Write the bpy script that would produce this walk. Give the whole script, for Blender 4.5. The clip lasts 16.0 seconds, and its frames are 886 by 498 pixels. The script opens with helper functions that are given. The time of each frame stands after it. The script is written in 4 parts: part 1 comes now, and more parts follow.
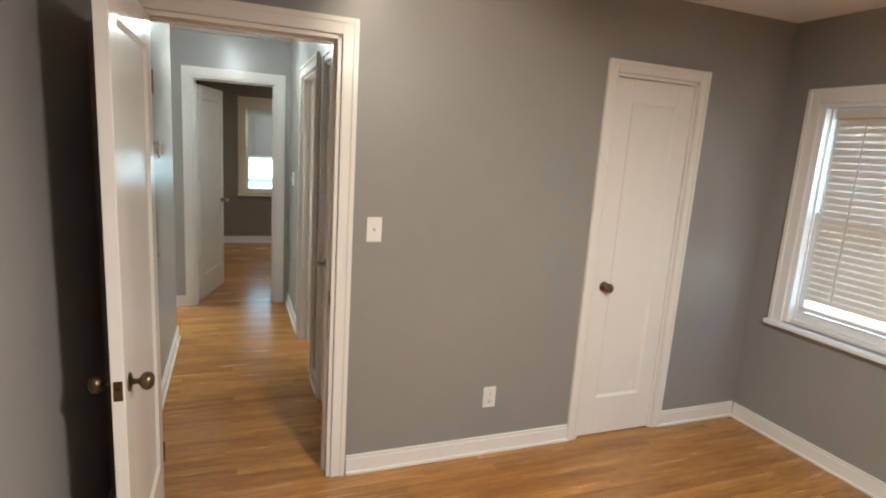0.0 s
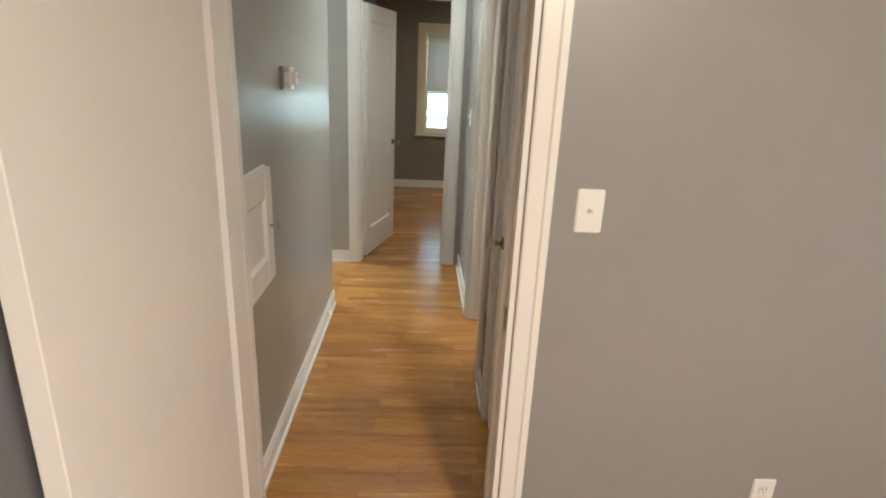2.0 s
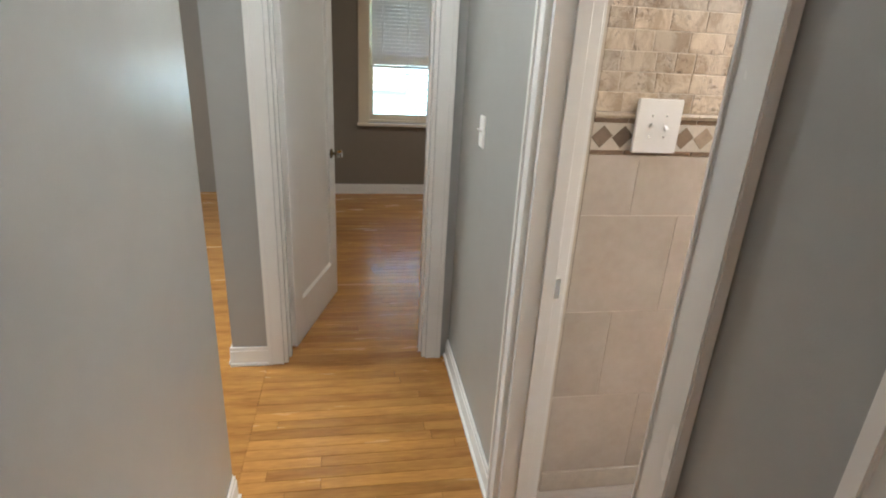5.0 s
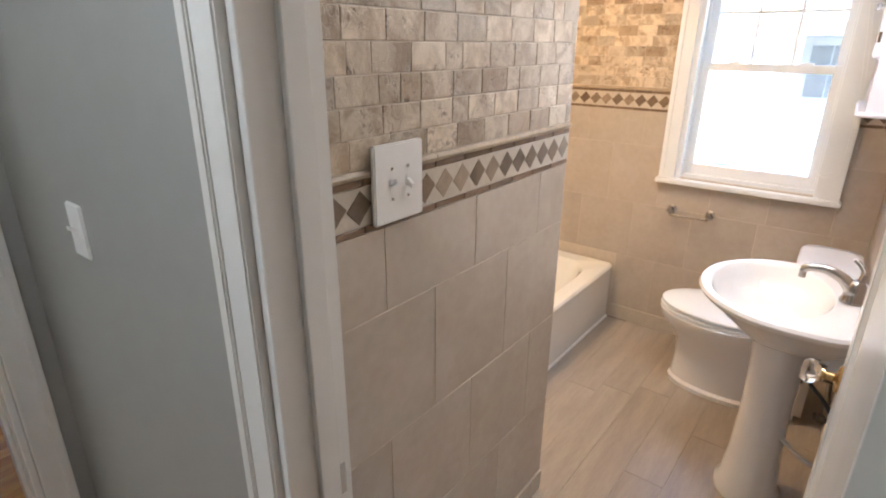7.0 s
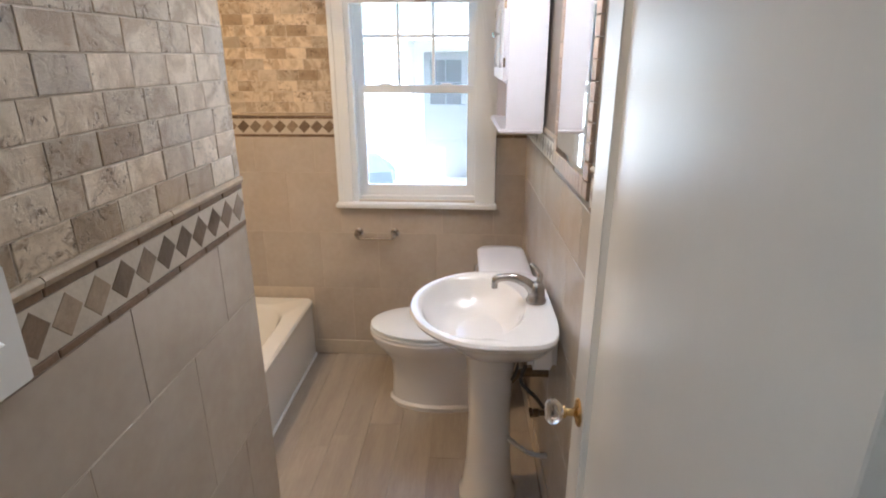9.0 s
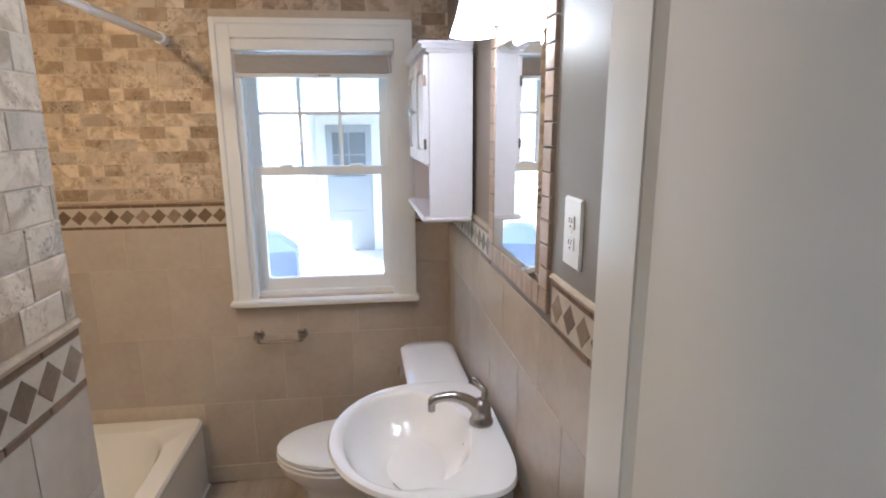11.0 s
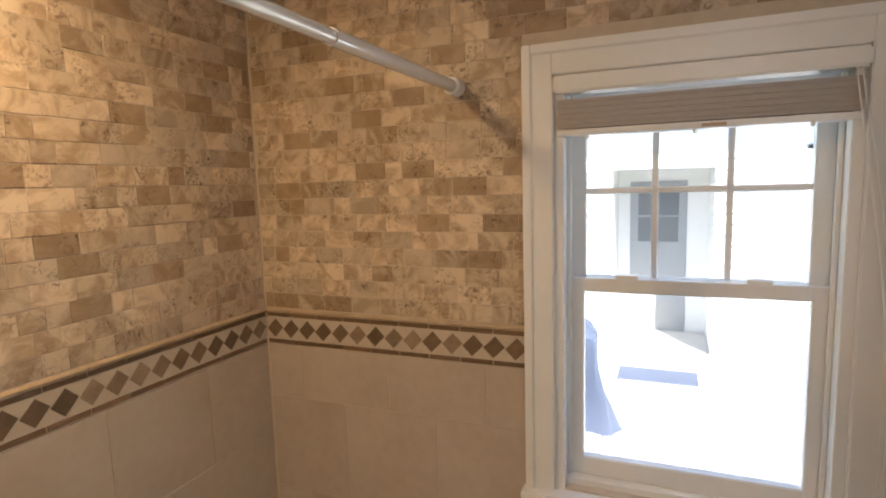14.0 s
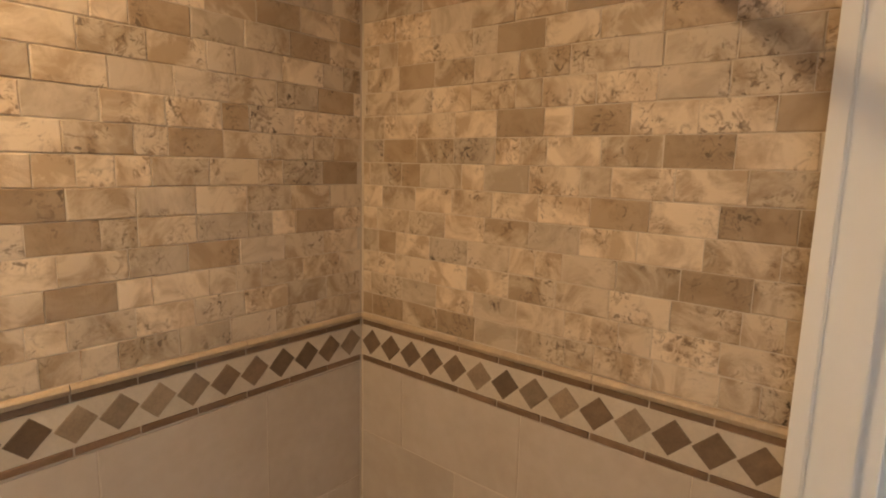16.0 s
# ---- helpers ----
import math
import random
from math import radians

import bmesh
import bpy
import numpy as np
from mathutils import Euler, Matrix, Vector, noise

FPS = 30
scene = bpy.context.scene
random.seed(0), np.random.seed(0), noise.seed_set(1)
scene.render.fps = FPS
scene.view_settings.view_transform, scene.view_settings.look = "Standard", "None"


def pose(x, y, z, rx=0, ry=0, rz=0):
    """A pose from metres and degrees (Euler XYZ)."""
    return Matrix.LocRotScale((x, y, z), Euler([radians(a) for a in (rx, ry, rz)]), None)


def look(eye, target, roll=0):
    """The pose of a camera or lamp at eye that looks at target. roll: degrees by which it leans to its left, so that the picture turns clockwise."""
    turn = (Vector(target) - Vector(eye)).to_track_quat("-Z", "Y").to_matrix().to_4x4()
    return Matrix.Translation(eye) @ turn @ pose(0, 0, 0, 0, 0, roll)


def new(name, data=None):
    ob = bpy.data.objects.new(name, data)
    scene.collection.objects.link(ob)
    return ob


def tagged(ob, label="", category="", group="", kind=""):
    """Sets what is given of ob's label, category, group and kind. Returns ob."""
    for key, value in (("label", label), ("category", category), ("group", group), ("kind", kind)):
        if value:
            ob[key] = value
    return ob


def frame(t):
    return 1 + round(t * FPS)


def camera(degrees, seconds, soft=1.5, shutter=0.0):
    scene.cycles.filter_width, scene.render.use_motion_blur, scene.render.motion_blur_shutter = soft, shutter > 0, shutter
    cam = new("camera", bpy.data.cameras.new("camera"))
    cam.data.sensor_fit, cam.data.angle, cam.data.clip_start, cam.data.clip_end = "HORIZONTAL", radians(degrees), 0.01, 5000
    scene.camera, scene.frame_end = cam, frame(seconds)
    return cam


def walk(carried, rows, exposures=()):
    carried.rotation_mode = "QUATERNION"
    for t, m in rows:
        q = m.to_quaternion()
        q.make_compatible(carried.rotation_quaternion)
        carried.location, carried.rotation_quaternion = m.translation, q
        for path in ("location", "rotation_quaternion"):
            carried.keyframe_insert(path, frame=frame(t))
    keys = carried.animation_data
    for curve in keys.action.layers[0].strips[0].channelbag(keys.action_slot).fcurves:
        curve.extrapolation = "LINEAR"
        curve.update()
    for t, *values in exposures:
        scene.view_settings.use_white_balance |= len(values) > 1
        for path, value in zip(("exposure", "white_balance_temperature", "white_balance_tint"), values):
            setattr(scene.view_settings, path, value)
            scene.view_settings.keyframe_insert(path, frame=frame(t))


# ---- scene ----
cam = camera(78.0, 16.0, soft=2.0)
PATH = [
    (0, (0.851, 1.225, 1.628), (1.569, 3.054, 1.258), 3.8),
    (0.5, (0.883, 1.447, 1.618), (1.369, 3.334, 1.164), 3.0),
    (1, (0.932, 1.694, 1.584), (1.249, 3.601, 1.073), 1.9),
    (1.5, (1.02, 1.967, 1.576), (1.221, 3.863, 0.974), 2.5),
    (2, (1.018, 2.288, 1.559), (1.108, 4.188, 0.941), 2.6),
    (2.5, (0.95, 2.638, 1.548), (0.985, 4.518, 0.865), 1.8),
    (3, (0.927, 2.937, 1.546), (0.954, 4.802, 0.826), 2.6),
    (3.5, (0.924, 3.277, 1.575), (0.982, 5.147, 0.868), 3.8),
    (6, (0.845, 4.689, 1.594), (1.708, 6.325, 0.834), 1.4),
    (6.5, (0.86, 4.878, 1.628), (2.091, 6.275, 0.898), 0.8),
    (7, (0.969, 4.983, 1.628), (2.448, 6.13, 0.923), 0.4),
    (7.5, (1.113, 5.093, 1.638), (2.778, 5.951, 0.937), -0.3),
    (8, (1.190, 5.134, 1.631), (2.993, 5.650, 0.935), -0.2),
    (8.5, (1.219, 5.143, 1.630), (3.073, 5.394, 0.922), -0.1),
    (9, (1.246, 5.139, 1.679), (3.128, 5.255, 1.016), -0.2),
    (9.5, (1.278, 5.147, 1.725), (3.200, 5.167, 1.172), -0.2),
    (10, (1.316, 5.149, 1.716), (3.257, 5.109, 1.239), -0.6),
    (12.5, (2.287, 5.296, 1.729), (4.185, 4.870, 1.267), 0.7),
    (13, (2.491, 5.345, 1.786), (4.441, 5.272, 1.348), -0.2),
    (13.5, (2.572, 5.495, 1.872), (4.493, 5.861, 1.450), -2.2),
    (14, (2.630, 5.510, 1.815), (4.460, 6.272, 1.574), -1.7),
    (14.5, (2.763, 5.501, 1.786), (4.475, 6.516, 1.593), 0.0),
    (15, (2.918, 5.6, 1.766), (4.597, 6.659, 1.518), -0.3),
    (15.5, (3.046, 5.719, 1.764), (4.726, 6.77, 1.492), 0.3),
    (16, (3.203, 5.796, 1.771), (4.731, 7.051, 1.472), 1.4),
]
EXPOSURES = [(0.0, 3.85, 6100, 2), (1.5, 4.05, 6250, 2), (3.0, 4.1, 6050, 3), (3.7, 4.3, 5750, 4), (5.8, 3.85, 6150, 8), (7.0, 3.4, 5750, 8), (8.0, 3.0, 5550, 7), (9.0, 2.8, 5550, 6), (10.0, 2.65, 5450, 6), (12.5, 2.15, 5250, 6), (13.5, 2.0, 5850, 8), (14.5, 2.1, 6700, 10), (16.0, 2.2, 6700, 10)]
walk(cam, [(t, look(eye, target, roll)) for t, eye, target, roll in PATH], EXPOSURES)
# ---- light and sky ----
world = bpy.data.worlds.new("sky")
world.use_nodes = True
scene.world = world
SUN_EL, SUN_ROT = 55.0, 238.0
wn = world.node_tree.nodes
sky = wn.new("ShaderNodeTexSky")
sky.sky_type, sky.sun_disc = "NISHITA", False
sky.sun_elevation, sky.sun_rotation = radians(SUN_EL), radians(SUN_ROT)
world.node_tree.links.new(sky.outputs[0], wn["Background"].inputs[0])
wn["Background"].inputs[1].default_value = 0.15
sun = new("sun", bpy.data.lights.new("sun", "SUN"))
sun.data.energy, sun.data.angle, sun.data.color = 3.6, radians(0.5), (1.0, 0.96, 0.9)
sdir = Vector((math.sin(radians(SUN_ROT)) * math.cos(radians(SUN_EL)), math.cos(radians(SUN_ROT)) * math.cos(radians(SUN_EL)), math.sin(radians(SUN_EL))))
sun.matrix_world = look(sdir * 30, (0, 0, 0))


def lamp(name, kind, m, watts, colour, size=0.1, spread=None):
    d = bpy.data.lights.new(name, kind)
    d.energy, d.color = watts, colour
    if kind == "AREA":
        d.shape, d.size = "DISK", size
        if spread:
            d.spread = radians(spread)
    elif kind == "SPOT":
        d.shadow_soft_size, d.spot_size, d.spot_blend = size, radians(spread), 0.6
    else:
        d.shadow_soft_size = size
    ob = new(name, d)
    ob.matrix_world = m
    return ob


WARM, SOFT_WHITE = (1.0, 0.66, 0.34), (1.0, 0.93, 0.88)
lamp("bedroom_bulb", "AREA", pose(1.9, 1.3, 2.36), 6.6, (1.0, 0.89, 0.80), 0.3)
lamp("bedroom_flood", "SPOT", look((1.5, 2.9, 2.4), (1.75, 3.66, 1.9)), 1.4, (1.0, 0.80, 0.62), 0.08, 90)
lamp("shower_bulb", "AREA", pose(3.05, 6.45, 2.43), 2.7, WARM, 0.12)
lamp("vanity_bulb", "POINT", pose(3.0, 4.985, 1.935), 0.4, SOFT_WHITE, 0.03)
# unseen lamp added to brighten the return wall, assumed from the double switch
lamp("bathroom_bulb", "AREA", pose(2.55, 5.30, 2.42), 0.75, (1.0, 0.97, 0.93), 0.26)
# area lamp added in the side passage, standing in for unseen window daylight
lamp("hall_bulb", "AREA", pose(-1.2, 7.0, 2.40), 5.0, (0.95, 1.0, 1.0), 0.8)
lamp("hall_ceiling_bulb", "POINT", pose(0.87, 5.72, 2.33), 0.8, (0.94, 1.0, 1.0), 0.05)
# unseen source, added only to brighten the far room
lamp("far_bulb", "AREA", pose(1.7, 8.2, 2.38), 1.1, (1.0, 0.88, 0.74), 0.3)

# ---- materials ----


def material(name, colour, rough=0.5, metal=0.0, var=0.0, scale=8.0, bump=0.0, bscale=60.0, dark=None, coat=0.0, rand=0.0, stretch=(1, 1, 1), rvar=0.0, rampw=(0.35, 0.65), fine=0.35):
    """Principled paint, stone or metal: colour varied by noise at two scales, fine relief, and a shift per piece."""
    m = bpy.data.materials.new(name)
    m.use_nodes = True
    nt = m.node_tree
    n, l = nt.nodes, nt.links
    b = n["Principled BSDF"]
    b.inputs["Roughness"].default_value, b.inputs["Metallic"].default_value = rough, metal
    b.inputs["Base Color"].default_value = (*colour, 1)
    b.inputs["Coat Weight"].default_value = coat
    tc, mp, info = n.new("ShaderNodeTexCoord"), n.new("ShaderNodeMapping"), n.new("ShaderNodeObjectInfo")
    mp.inputs["Scale"].default_value = stretch
    l.new(tc.outputs["Object"], mp.inputs["Vector"])
    add = n.new("ShaderNodeVectorMath")
    add.operation = "MULTIPLY_ADD"
    l.new(info.outputs["Random"], add.inputs[0])
    add.inputs[1].default_value = (37, 53, 71)
    l.new(mp.outputs[0], add.inputs[2])
    if var or rand:
        a, c = n.new("ShaderNodeTexNoise"), n.new("ShaderNodeTexNoise")
        a.inputs["Scale"].default_value, a.inputs["Detail"].default_value = scale, 6
        c.inputs["Scale"].default_value, c.inputs["Detail"].default_value = scale * 7, 4
        for t in (a, c):
            l.new(add.outputs[0], t.inputs["Vector"])
        mean = n.new("ShaderNodeMix")
        mean.inputs["Factor"].default_value = fine
        l.new(a.outputs[0], mean.inputs[2]), l.new(c.outputs[0], mean.inputs[3])
        ramp = n.new("ShaderNodeMapRange")
        ramp.inputs["From Min"].default_value, ramp.inputs["From Max"].default_value = rampw
        l.new(mean.outputs[0], ramp.inputs[0])
        mix = n.new("ShaderNodeMix")
        mix.data_type = "RGBA"
        dk = dark or tuple(v * (1 - var) for v in colour)
        mix.inputs[6].default_value, mix.inputs[7].default_value = (*dk, 1), (*colour, 1)
        l.new(ramp.outputs[0], mix.inputs[0])
        out = mix.outputs[2]
        if rand:
            hsv, mr = n.new("ShaderNodeHueSaturation"), n.new("ShaderNodeMapRange")
            l.new(info.outputs["Random"], mr.inputs[0])
            mr.inputs["To Min"].default_value, mr.inputs["To Max"].default_value = 1 - rand, 1 + rand * 0.6
            l.new(mr.outputs[0], hsv.inputs["Value"])
            l.new(out, hsv.inputs["Color"])
            out = hsv.outputs[0]
        l.new(out, b.inputs["Base Color"])
        if rvar:
            rr = n.new("ShaderNodeMapRange")
            rr.inputs["To Min"].default_value, rr.inputs["To Max"].default_value = rough - rvar, rough + rvar
            l.new(a.outputs[0], rr.inputs[0])
            l.new(rr.outputs[0], b.inputs["Roughness"])
    if bump:
        t, bp = n.new("ShaderNodeTexNoise"), n.new("ShaderNodeBump")
        t.inputs["Scale"].default_value, t.inputs["Detail"].default_value = bscale, 5
        l.new(add.outputs[0], t.inputs["Vector"])
        bp.inputs["Strength"].default_value, bp.inputs["Distance"].default_value = bump, 0.004
        l.new(t.outputs[0], bp.inputs["Height"])
        l.new(bp.outputs[0], b.inputs["Normal"])
    return m


def glow(name, colour, power):
    m = bpy.data.materials.new(name)
    m.use_nodes = True
    b = m.node_tree.nodes["Principled BSDF"]
    b.inputs["Base Color"].default_value = (*colour, 1)
    b.inputs["Emission Color"].default_value, b.inputs["Emission Strength"].default_value = (*colour, 1), power
    return m


def clear(name, rough=0.0, ior=1.45):
    m = bpy.data.materials.new(name)
    m.use_nodes = True
    b = m.node_tree.nodes["Principled BSDF"]
    b.inputs["Transmission Weight"].default_value, b.inputs["Roughness"].default_value, b.inputs["IOR"].default_value = 1.0, rough, ior
    return m


def travertine(name, light, mid, dark, rand, pits=0.5, veins=0.5):
    """Tumbled stone: cloudy tone, wandering veins, pits, and a tone of its own for each piece."""
    m = material(name, light, 0.33, rand=0.0)
    nt = m.node_tree
    n, l = nt.nodes, nt.links
    b = n["Principled BSDF"]
    tc, info, add = n.new("ShaderNodeTexCoord"), n.new("ShaderNodeObjectInfo"), n.new("ShaderNodeVectorMath")
    add.operation = "MULTIPLY_ADD"
    add.inputs[1].default_value = (41, 59, 67)
    l.new(info.outputs["Random"], add.inputs[0]), l.new(tc.outputs["Object"], add.inputs[2])

    def noise(scale, detail, rough, distort):
        t = n.new("ShaderNodeTexNoise")
        t.inputs["Scale"].default_value, t.inputs["Detail"].default_value = scale, detail
        t.inputs["Roughness"].default_value, t.inputs["Distortion"].default_value = rough, distort
        l.new(add.outputs[0], t.inputs["Vector"])
        return t.outputs[0]

    def ranged(src, lo, hi, a=0.0, c=1.0):
        r = n.new("ShaderNodeMapRange")
        for k, v in zip(("From Min", "From Max", "To Min", "To Max"), (lo, hi, a, c)):
            r.inputs[k].default_value = v
        l.new(src, r.inputs[0])
        return r.outputs[0]

    def mixed(fac, p, q):
        x = n.new("ShaderNodeMix")
        x.data_type = "RGBA"
        l.new(fac, x.inputs[0])
        for src, k in ((p, 6), (q, 7)):
            if isinstance(src, tuple):
                x.inputs[k].default_value = (*src, 1)
            else:
                l.new(src, x.inputs[k])
        return x.outputs[2]

    cloud = mixed(ranged(noise(13, 6, 0.6, 1.0), 0.43, 0.60), light, mid)
    vein = noise(34, 6, 0.7, 2.2)
    pit = noise(75, 3, 0.55, 0.8)
    patch = ranged(noise(10, 3, 0.5, 0.3), 0.47, 0.60)
    mask = n.new("ShaderNodeMath")
    mask.operation = "MULTIPLY"
    l.new(ranged(vein, 0.50, 0.64, 0.0, veins), mask.inputs[0]), l.new(patch, mask.inputs[1])
    col = mixed(mask.outputs[0], cloud, dark)
    hole = n.new("ShaderNodeMath")
    hole.operation = "MULTIPLY"
    l.new(ranged(pit, 0.60, 0.66, 0.0, pits), hole.inputs[0]), l.new(patch, hole.inputs[1])
    col = mixed(hole.outputs[0], col, tuple(v * 0.5 for v in dark))
    hsv = n.new("ShaderNodeHueSaturation")
    l.new(ranged(info.outputs["Random"], 0, 1, 1 - rand, 1 + rand * 0.5), hsv.inputs["Value"])
    l.new(col, hsv.inputs["Color"]), l.new(hsv.outputs[0], b.inputs["Base Color"])
    l.new(ranged(vein, 0.3, 0.7, 0.24, 0.46), b.inputs["Roughness"])
    sunk = n.new("ShaderNodeMath")
    sunk.operation = "MULTIPLY_ADD"
    l.new(hole.outputs[0], sunk.inputs[0])
    sunk.inputs[1].default_value = -1.6
    l.new(vein, sunk.inputs[2])
    bp = n.new("ShaderNodeBump")
    bp.inputs["Strength"].default_value, bp.inputs["Distance"].default_value = 0.45, 0.0035
    l.new(sunk.outputs[0], bp.inputs["Height"]), l.new(bp.outputs[0], b.inputs["Normal"])
    return m


GREY = material("grey_wall_paint", (0.292, 0.288, 0.28), 0.38, var=0.06, scale=2.5, bump=0.10, bscale=220)
TAUPE = material("taupe_wall_paint", (0.23, 0.20, 0.165), 0.45, var=0.06, scale=2.5, bump=0.10, bscale=220)
HALL_GREY = material("hall_wall_paint", (0.37, 0.365, 0.345), 0.27, var=0.05, scale=2.0, bump=0.08, bscale=200)
CEIL = material("ceiling_paint", (0.80, 0.78, 0.75), 0.8, var=0.04, scale=3, bump=0.15, bscale=150)
WHITE = material("white_gloss_paint", (0.80, 0.78, 0.74), 0.25, var=0.03, scale=3, bump=0.03, bscale=60, rvar=0.06, stretch=(1, 1, 0.35))
CREAM = material("cream_window_paint", (0.72, 0.62, 0.46), 0.3, var=0.06, scale=4, bump=0.05, bscale=90)
VINYL = material("white_vinyl", (0.82, 0.83, 0.83), 0.28, var=0.03, scale=6)
PLATE = material("white_plastic", (0.80, 0.78, 0.75), 0.3, var=0.03, scale=20)
DARK = material("dark_slot", (0.03, 0.03, 0.03), 0.5)
PORCELAIN = material("white_porcelain", (0.82, 0.81, 0.82), 0.06, var=0.02, scale=3, coat=0.4)
TUBMAT = material("enamel_tub", (0.80, 0.78, 0.74), 0.12, var=0.03, scale=3, coat=0.3)
SEAT = material("toilet_seat_plastic", (0.80, 0.83, 0.86), 0.16, var=0.02, scale=3)
CABINET = material("white_cabinet_lacquer", (0.76, 0.74, 0.79), 0.33, var=0.03, scale=5, bump=0.04, bscale=80)
NICKEL = material("brushed_nickel", (0.46, 0.43, 0.40), 0.24, 1.0, var=0.12, scale=30)
BRONZE = material("aged_brass", (0.20, 0.145, 0.085), 0.32, 1.0, var=0.4, scale=40)
BRASS = material("brass", (0.62, 0.42, 0.18), 0.25, 1.0, var=0.15, scale=40)
STEEL = material("chrome_steel", (0.60, 0.60, 0.60), 0.15, 1.0, var=0.08, scale=30)
ROD = material("white_enamel_rod", (0.80, 0.79, 0.77), 0.15, 0.25, var=0.03, scale=10)
CRYSTAL = clear("crystal_knob", 0.02, 1.5)
PANE = clear("window_glass", 0.0, 1.0)
MIRROR = material("mirror_silver", (0.88, 0.89, 0.88), 0.012, 1.0)
PLANK = material("oak_strip", (0.52, 0.250, 0.062), 0.25, var=0.3, scale=2.2, dark=(0.30, 0.130, 0.034), bump=0.06, bscale=30, rand=0.20, stretch=(1.0, 7, 6), coat=0.10, rvar=0.08)
GAP = material("floor_joint", (0.10, 0.05, 0.02), 0.7)
VPLANK = material("greige_floor_plank", (0.43, 0.37, 0.31), 0.30, var=0.22, scale=2.0, bump=0.06, bscale=40, rand=0.08, stretch=(1.2, 9, 4), rvar=0.05)
TILE = material("beige_wall_tile", (0.52, 0.455, 0.385), 0.24, var=0.10, scale=5, dark=(0.455, 0.385, 0.315), bump=0.03, bscale=30, rand=0.05, rvar=0.05)
GROUT = material("grout", (0.60, 0.52, 0.42), 0.8, var=0.12, scale=30, bump=0.2, bscale=300)
BRICK = travertine("tumbled_travertine", (0.66, 0.55, 0.42), (0.42, 0.315, 0.21), (0.20, 0.13, 0.075), 0.26, 0.7, 0.85)
BRICK_DARK = travertine("brown_travertine", (0.40, 0.30, 0.20), (0.32, 0.23, 0.145), (0.17, 0.115, 0.07), 0.16, 0.7, 0.7)
BRICK_GREY = travertine("veined_travertine", (0.55, 0.46, 0.36), (0.42, 0.34, 0.25), (0.17, 0.12, 0.085), 0.14, 1.0, 0.95)
DIAMOND = material("brown_diamond_stone", (0.20, 0.135, 0.085), 0.42, var=0.35, scale=30, bump=0.3, bscale=90, rand=0.35)
DIAMOND_MID = material("tan_diamond_stone", (0.34, 0.255, 0.175), 0.42, var=0.35, scale=30, bump=0.3, bscale=90, rand=0.25)
DIAMOND_LIGHT = material("ivory_triangle_stone", (0.56, 0.49, 0.40), 0.42, var=0.15, scale=25, bump=0.25, bscale=90)
STRIP = material("brown_strip_stone", (0.22, 0.14, 0.085), 0.4, var=0.3, scale=30, bump=0.3, bscale=90, rand=0.2)
CAP = material("beige_pencil_stone", (0.50, 0.39, 0.27), 0.4, var=0.25, scale=25, bump=0.25, bscale=90)
PINKTILE = material("rosy_travertine", (0.50, 0.37, 0.28), 0.42, var=0.3, scale=18, bump=0.4, bscale=60, rand=0.12)
BLIND = material("blind_slat", (0.72, 0.68, 0.62), 0.45, var=0.05, scale=12)
SHADE_FABRIC = material("grey_woven_shade", (0.50, 0.47, 0.45), 0.7, var=0.15, scale=30, stretch=(1, 1, 10))
CONCRETE = material("patio_concrete", (0.66, 0.645, 0.61), 0.85, var=0.12, scale=1.2, bump=0.2, bscale=80)
STUCCO = material("white_siding", (0.84, 0.835, 0.81), 0.7, var=0.06, scale=1.5, bump=0.15, bscale=60)
SIDING = material("pale_blue_siding", (0.30, 0.43, 0.50), 0.7, var=0.05, scale=1.5, bump=0.15, bscale=60)
DAY_PANE = material("porch_glass", (0.20, 0.21, 0.22), 0.15, var=0.1, scale=2)
VGAP = material("plank_joint", (0.27, 0.225, 0.18), 0.7, var=0.1, scale=20)
GRASS = material("lawn", (0.10, 0.22, 0.05), 0.8, var=0.5, scale=6, bump=0.6, bscale=40)
LEAF = material("leaves", (0.07, 0.14, 0.035), 0.6, var=0.5, scale=10)
BARK = material("bark", (0.12, 0.085, 0.06), 0.9, var=0.4, scale=12, bump=0.5, bscale=30)
DOORGREY = material("grey_door_paint", (0.36, 0.37, 0.38), 0.5, var=0.08, scale=3)
TARP = material("blue_grey_tarp", (0.11, 0.135, 0.20), 0.45, var=0.15, scale=4, bump=0.2, bscale=15)
ROOF = material("roof_shingle", (0.12, 0.11, 0.105), 0.9, var=0.3, scale=8, bump=0.4, bscale=50)
HOSE = material("grey_braided_hose", (0.55, 0.55, 0.55), 0.4, 0.3, var=0.1, scale=60)
BULB = glow("lit_frosted_glass", (1.0, 0.95, 0.93), 2.2)

# ---- mesh helpers ----


def finish(name, bm, mat, parent=None, smooth=False, bevel=0.0, segs=1):
    if bevel:
        bmesh.ops.bevel(bm, geom=list(bm.edges), offset=bevel, segments=segs, affect="EDGES", clamp_overlap=True)
    bmesh.ops.recalc_face_normals(bm, faces=bm.faces)
    me = bpy.data.meshes.new(name)
    bm.to_mesh(me)
    bm.free()
    me.materials.append(mat)
    if smooth:
        for p in me.polygons:
            p.use_smooth = True
        me.set_sharp_from_angle(angle=radians(42))
    ob = new(name, me)
    if parent:
        ob.parent = parent
    return ob


def add_box(bm, a, b):
    lo, hi = [min(p, q) for p, q in zip(a, b)], [max(p, q) for p, q in zip(a, b)]
    v = [bm.verts.new((x, y, z)) for x in (lo[0], hi[0]) for y in (lo[1], hi[1]) for z in (lo[2], hi[2])]
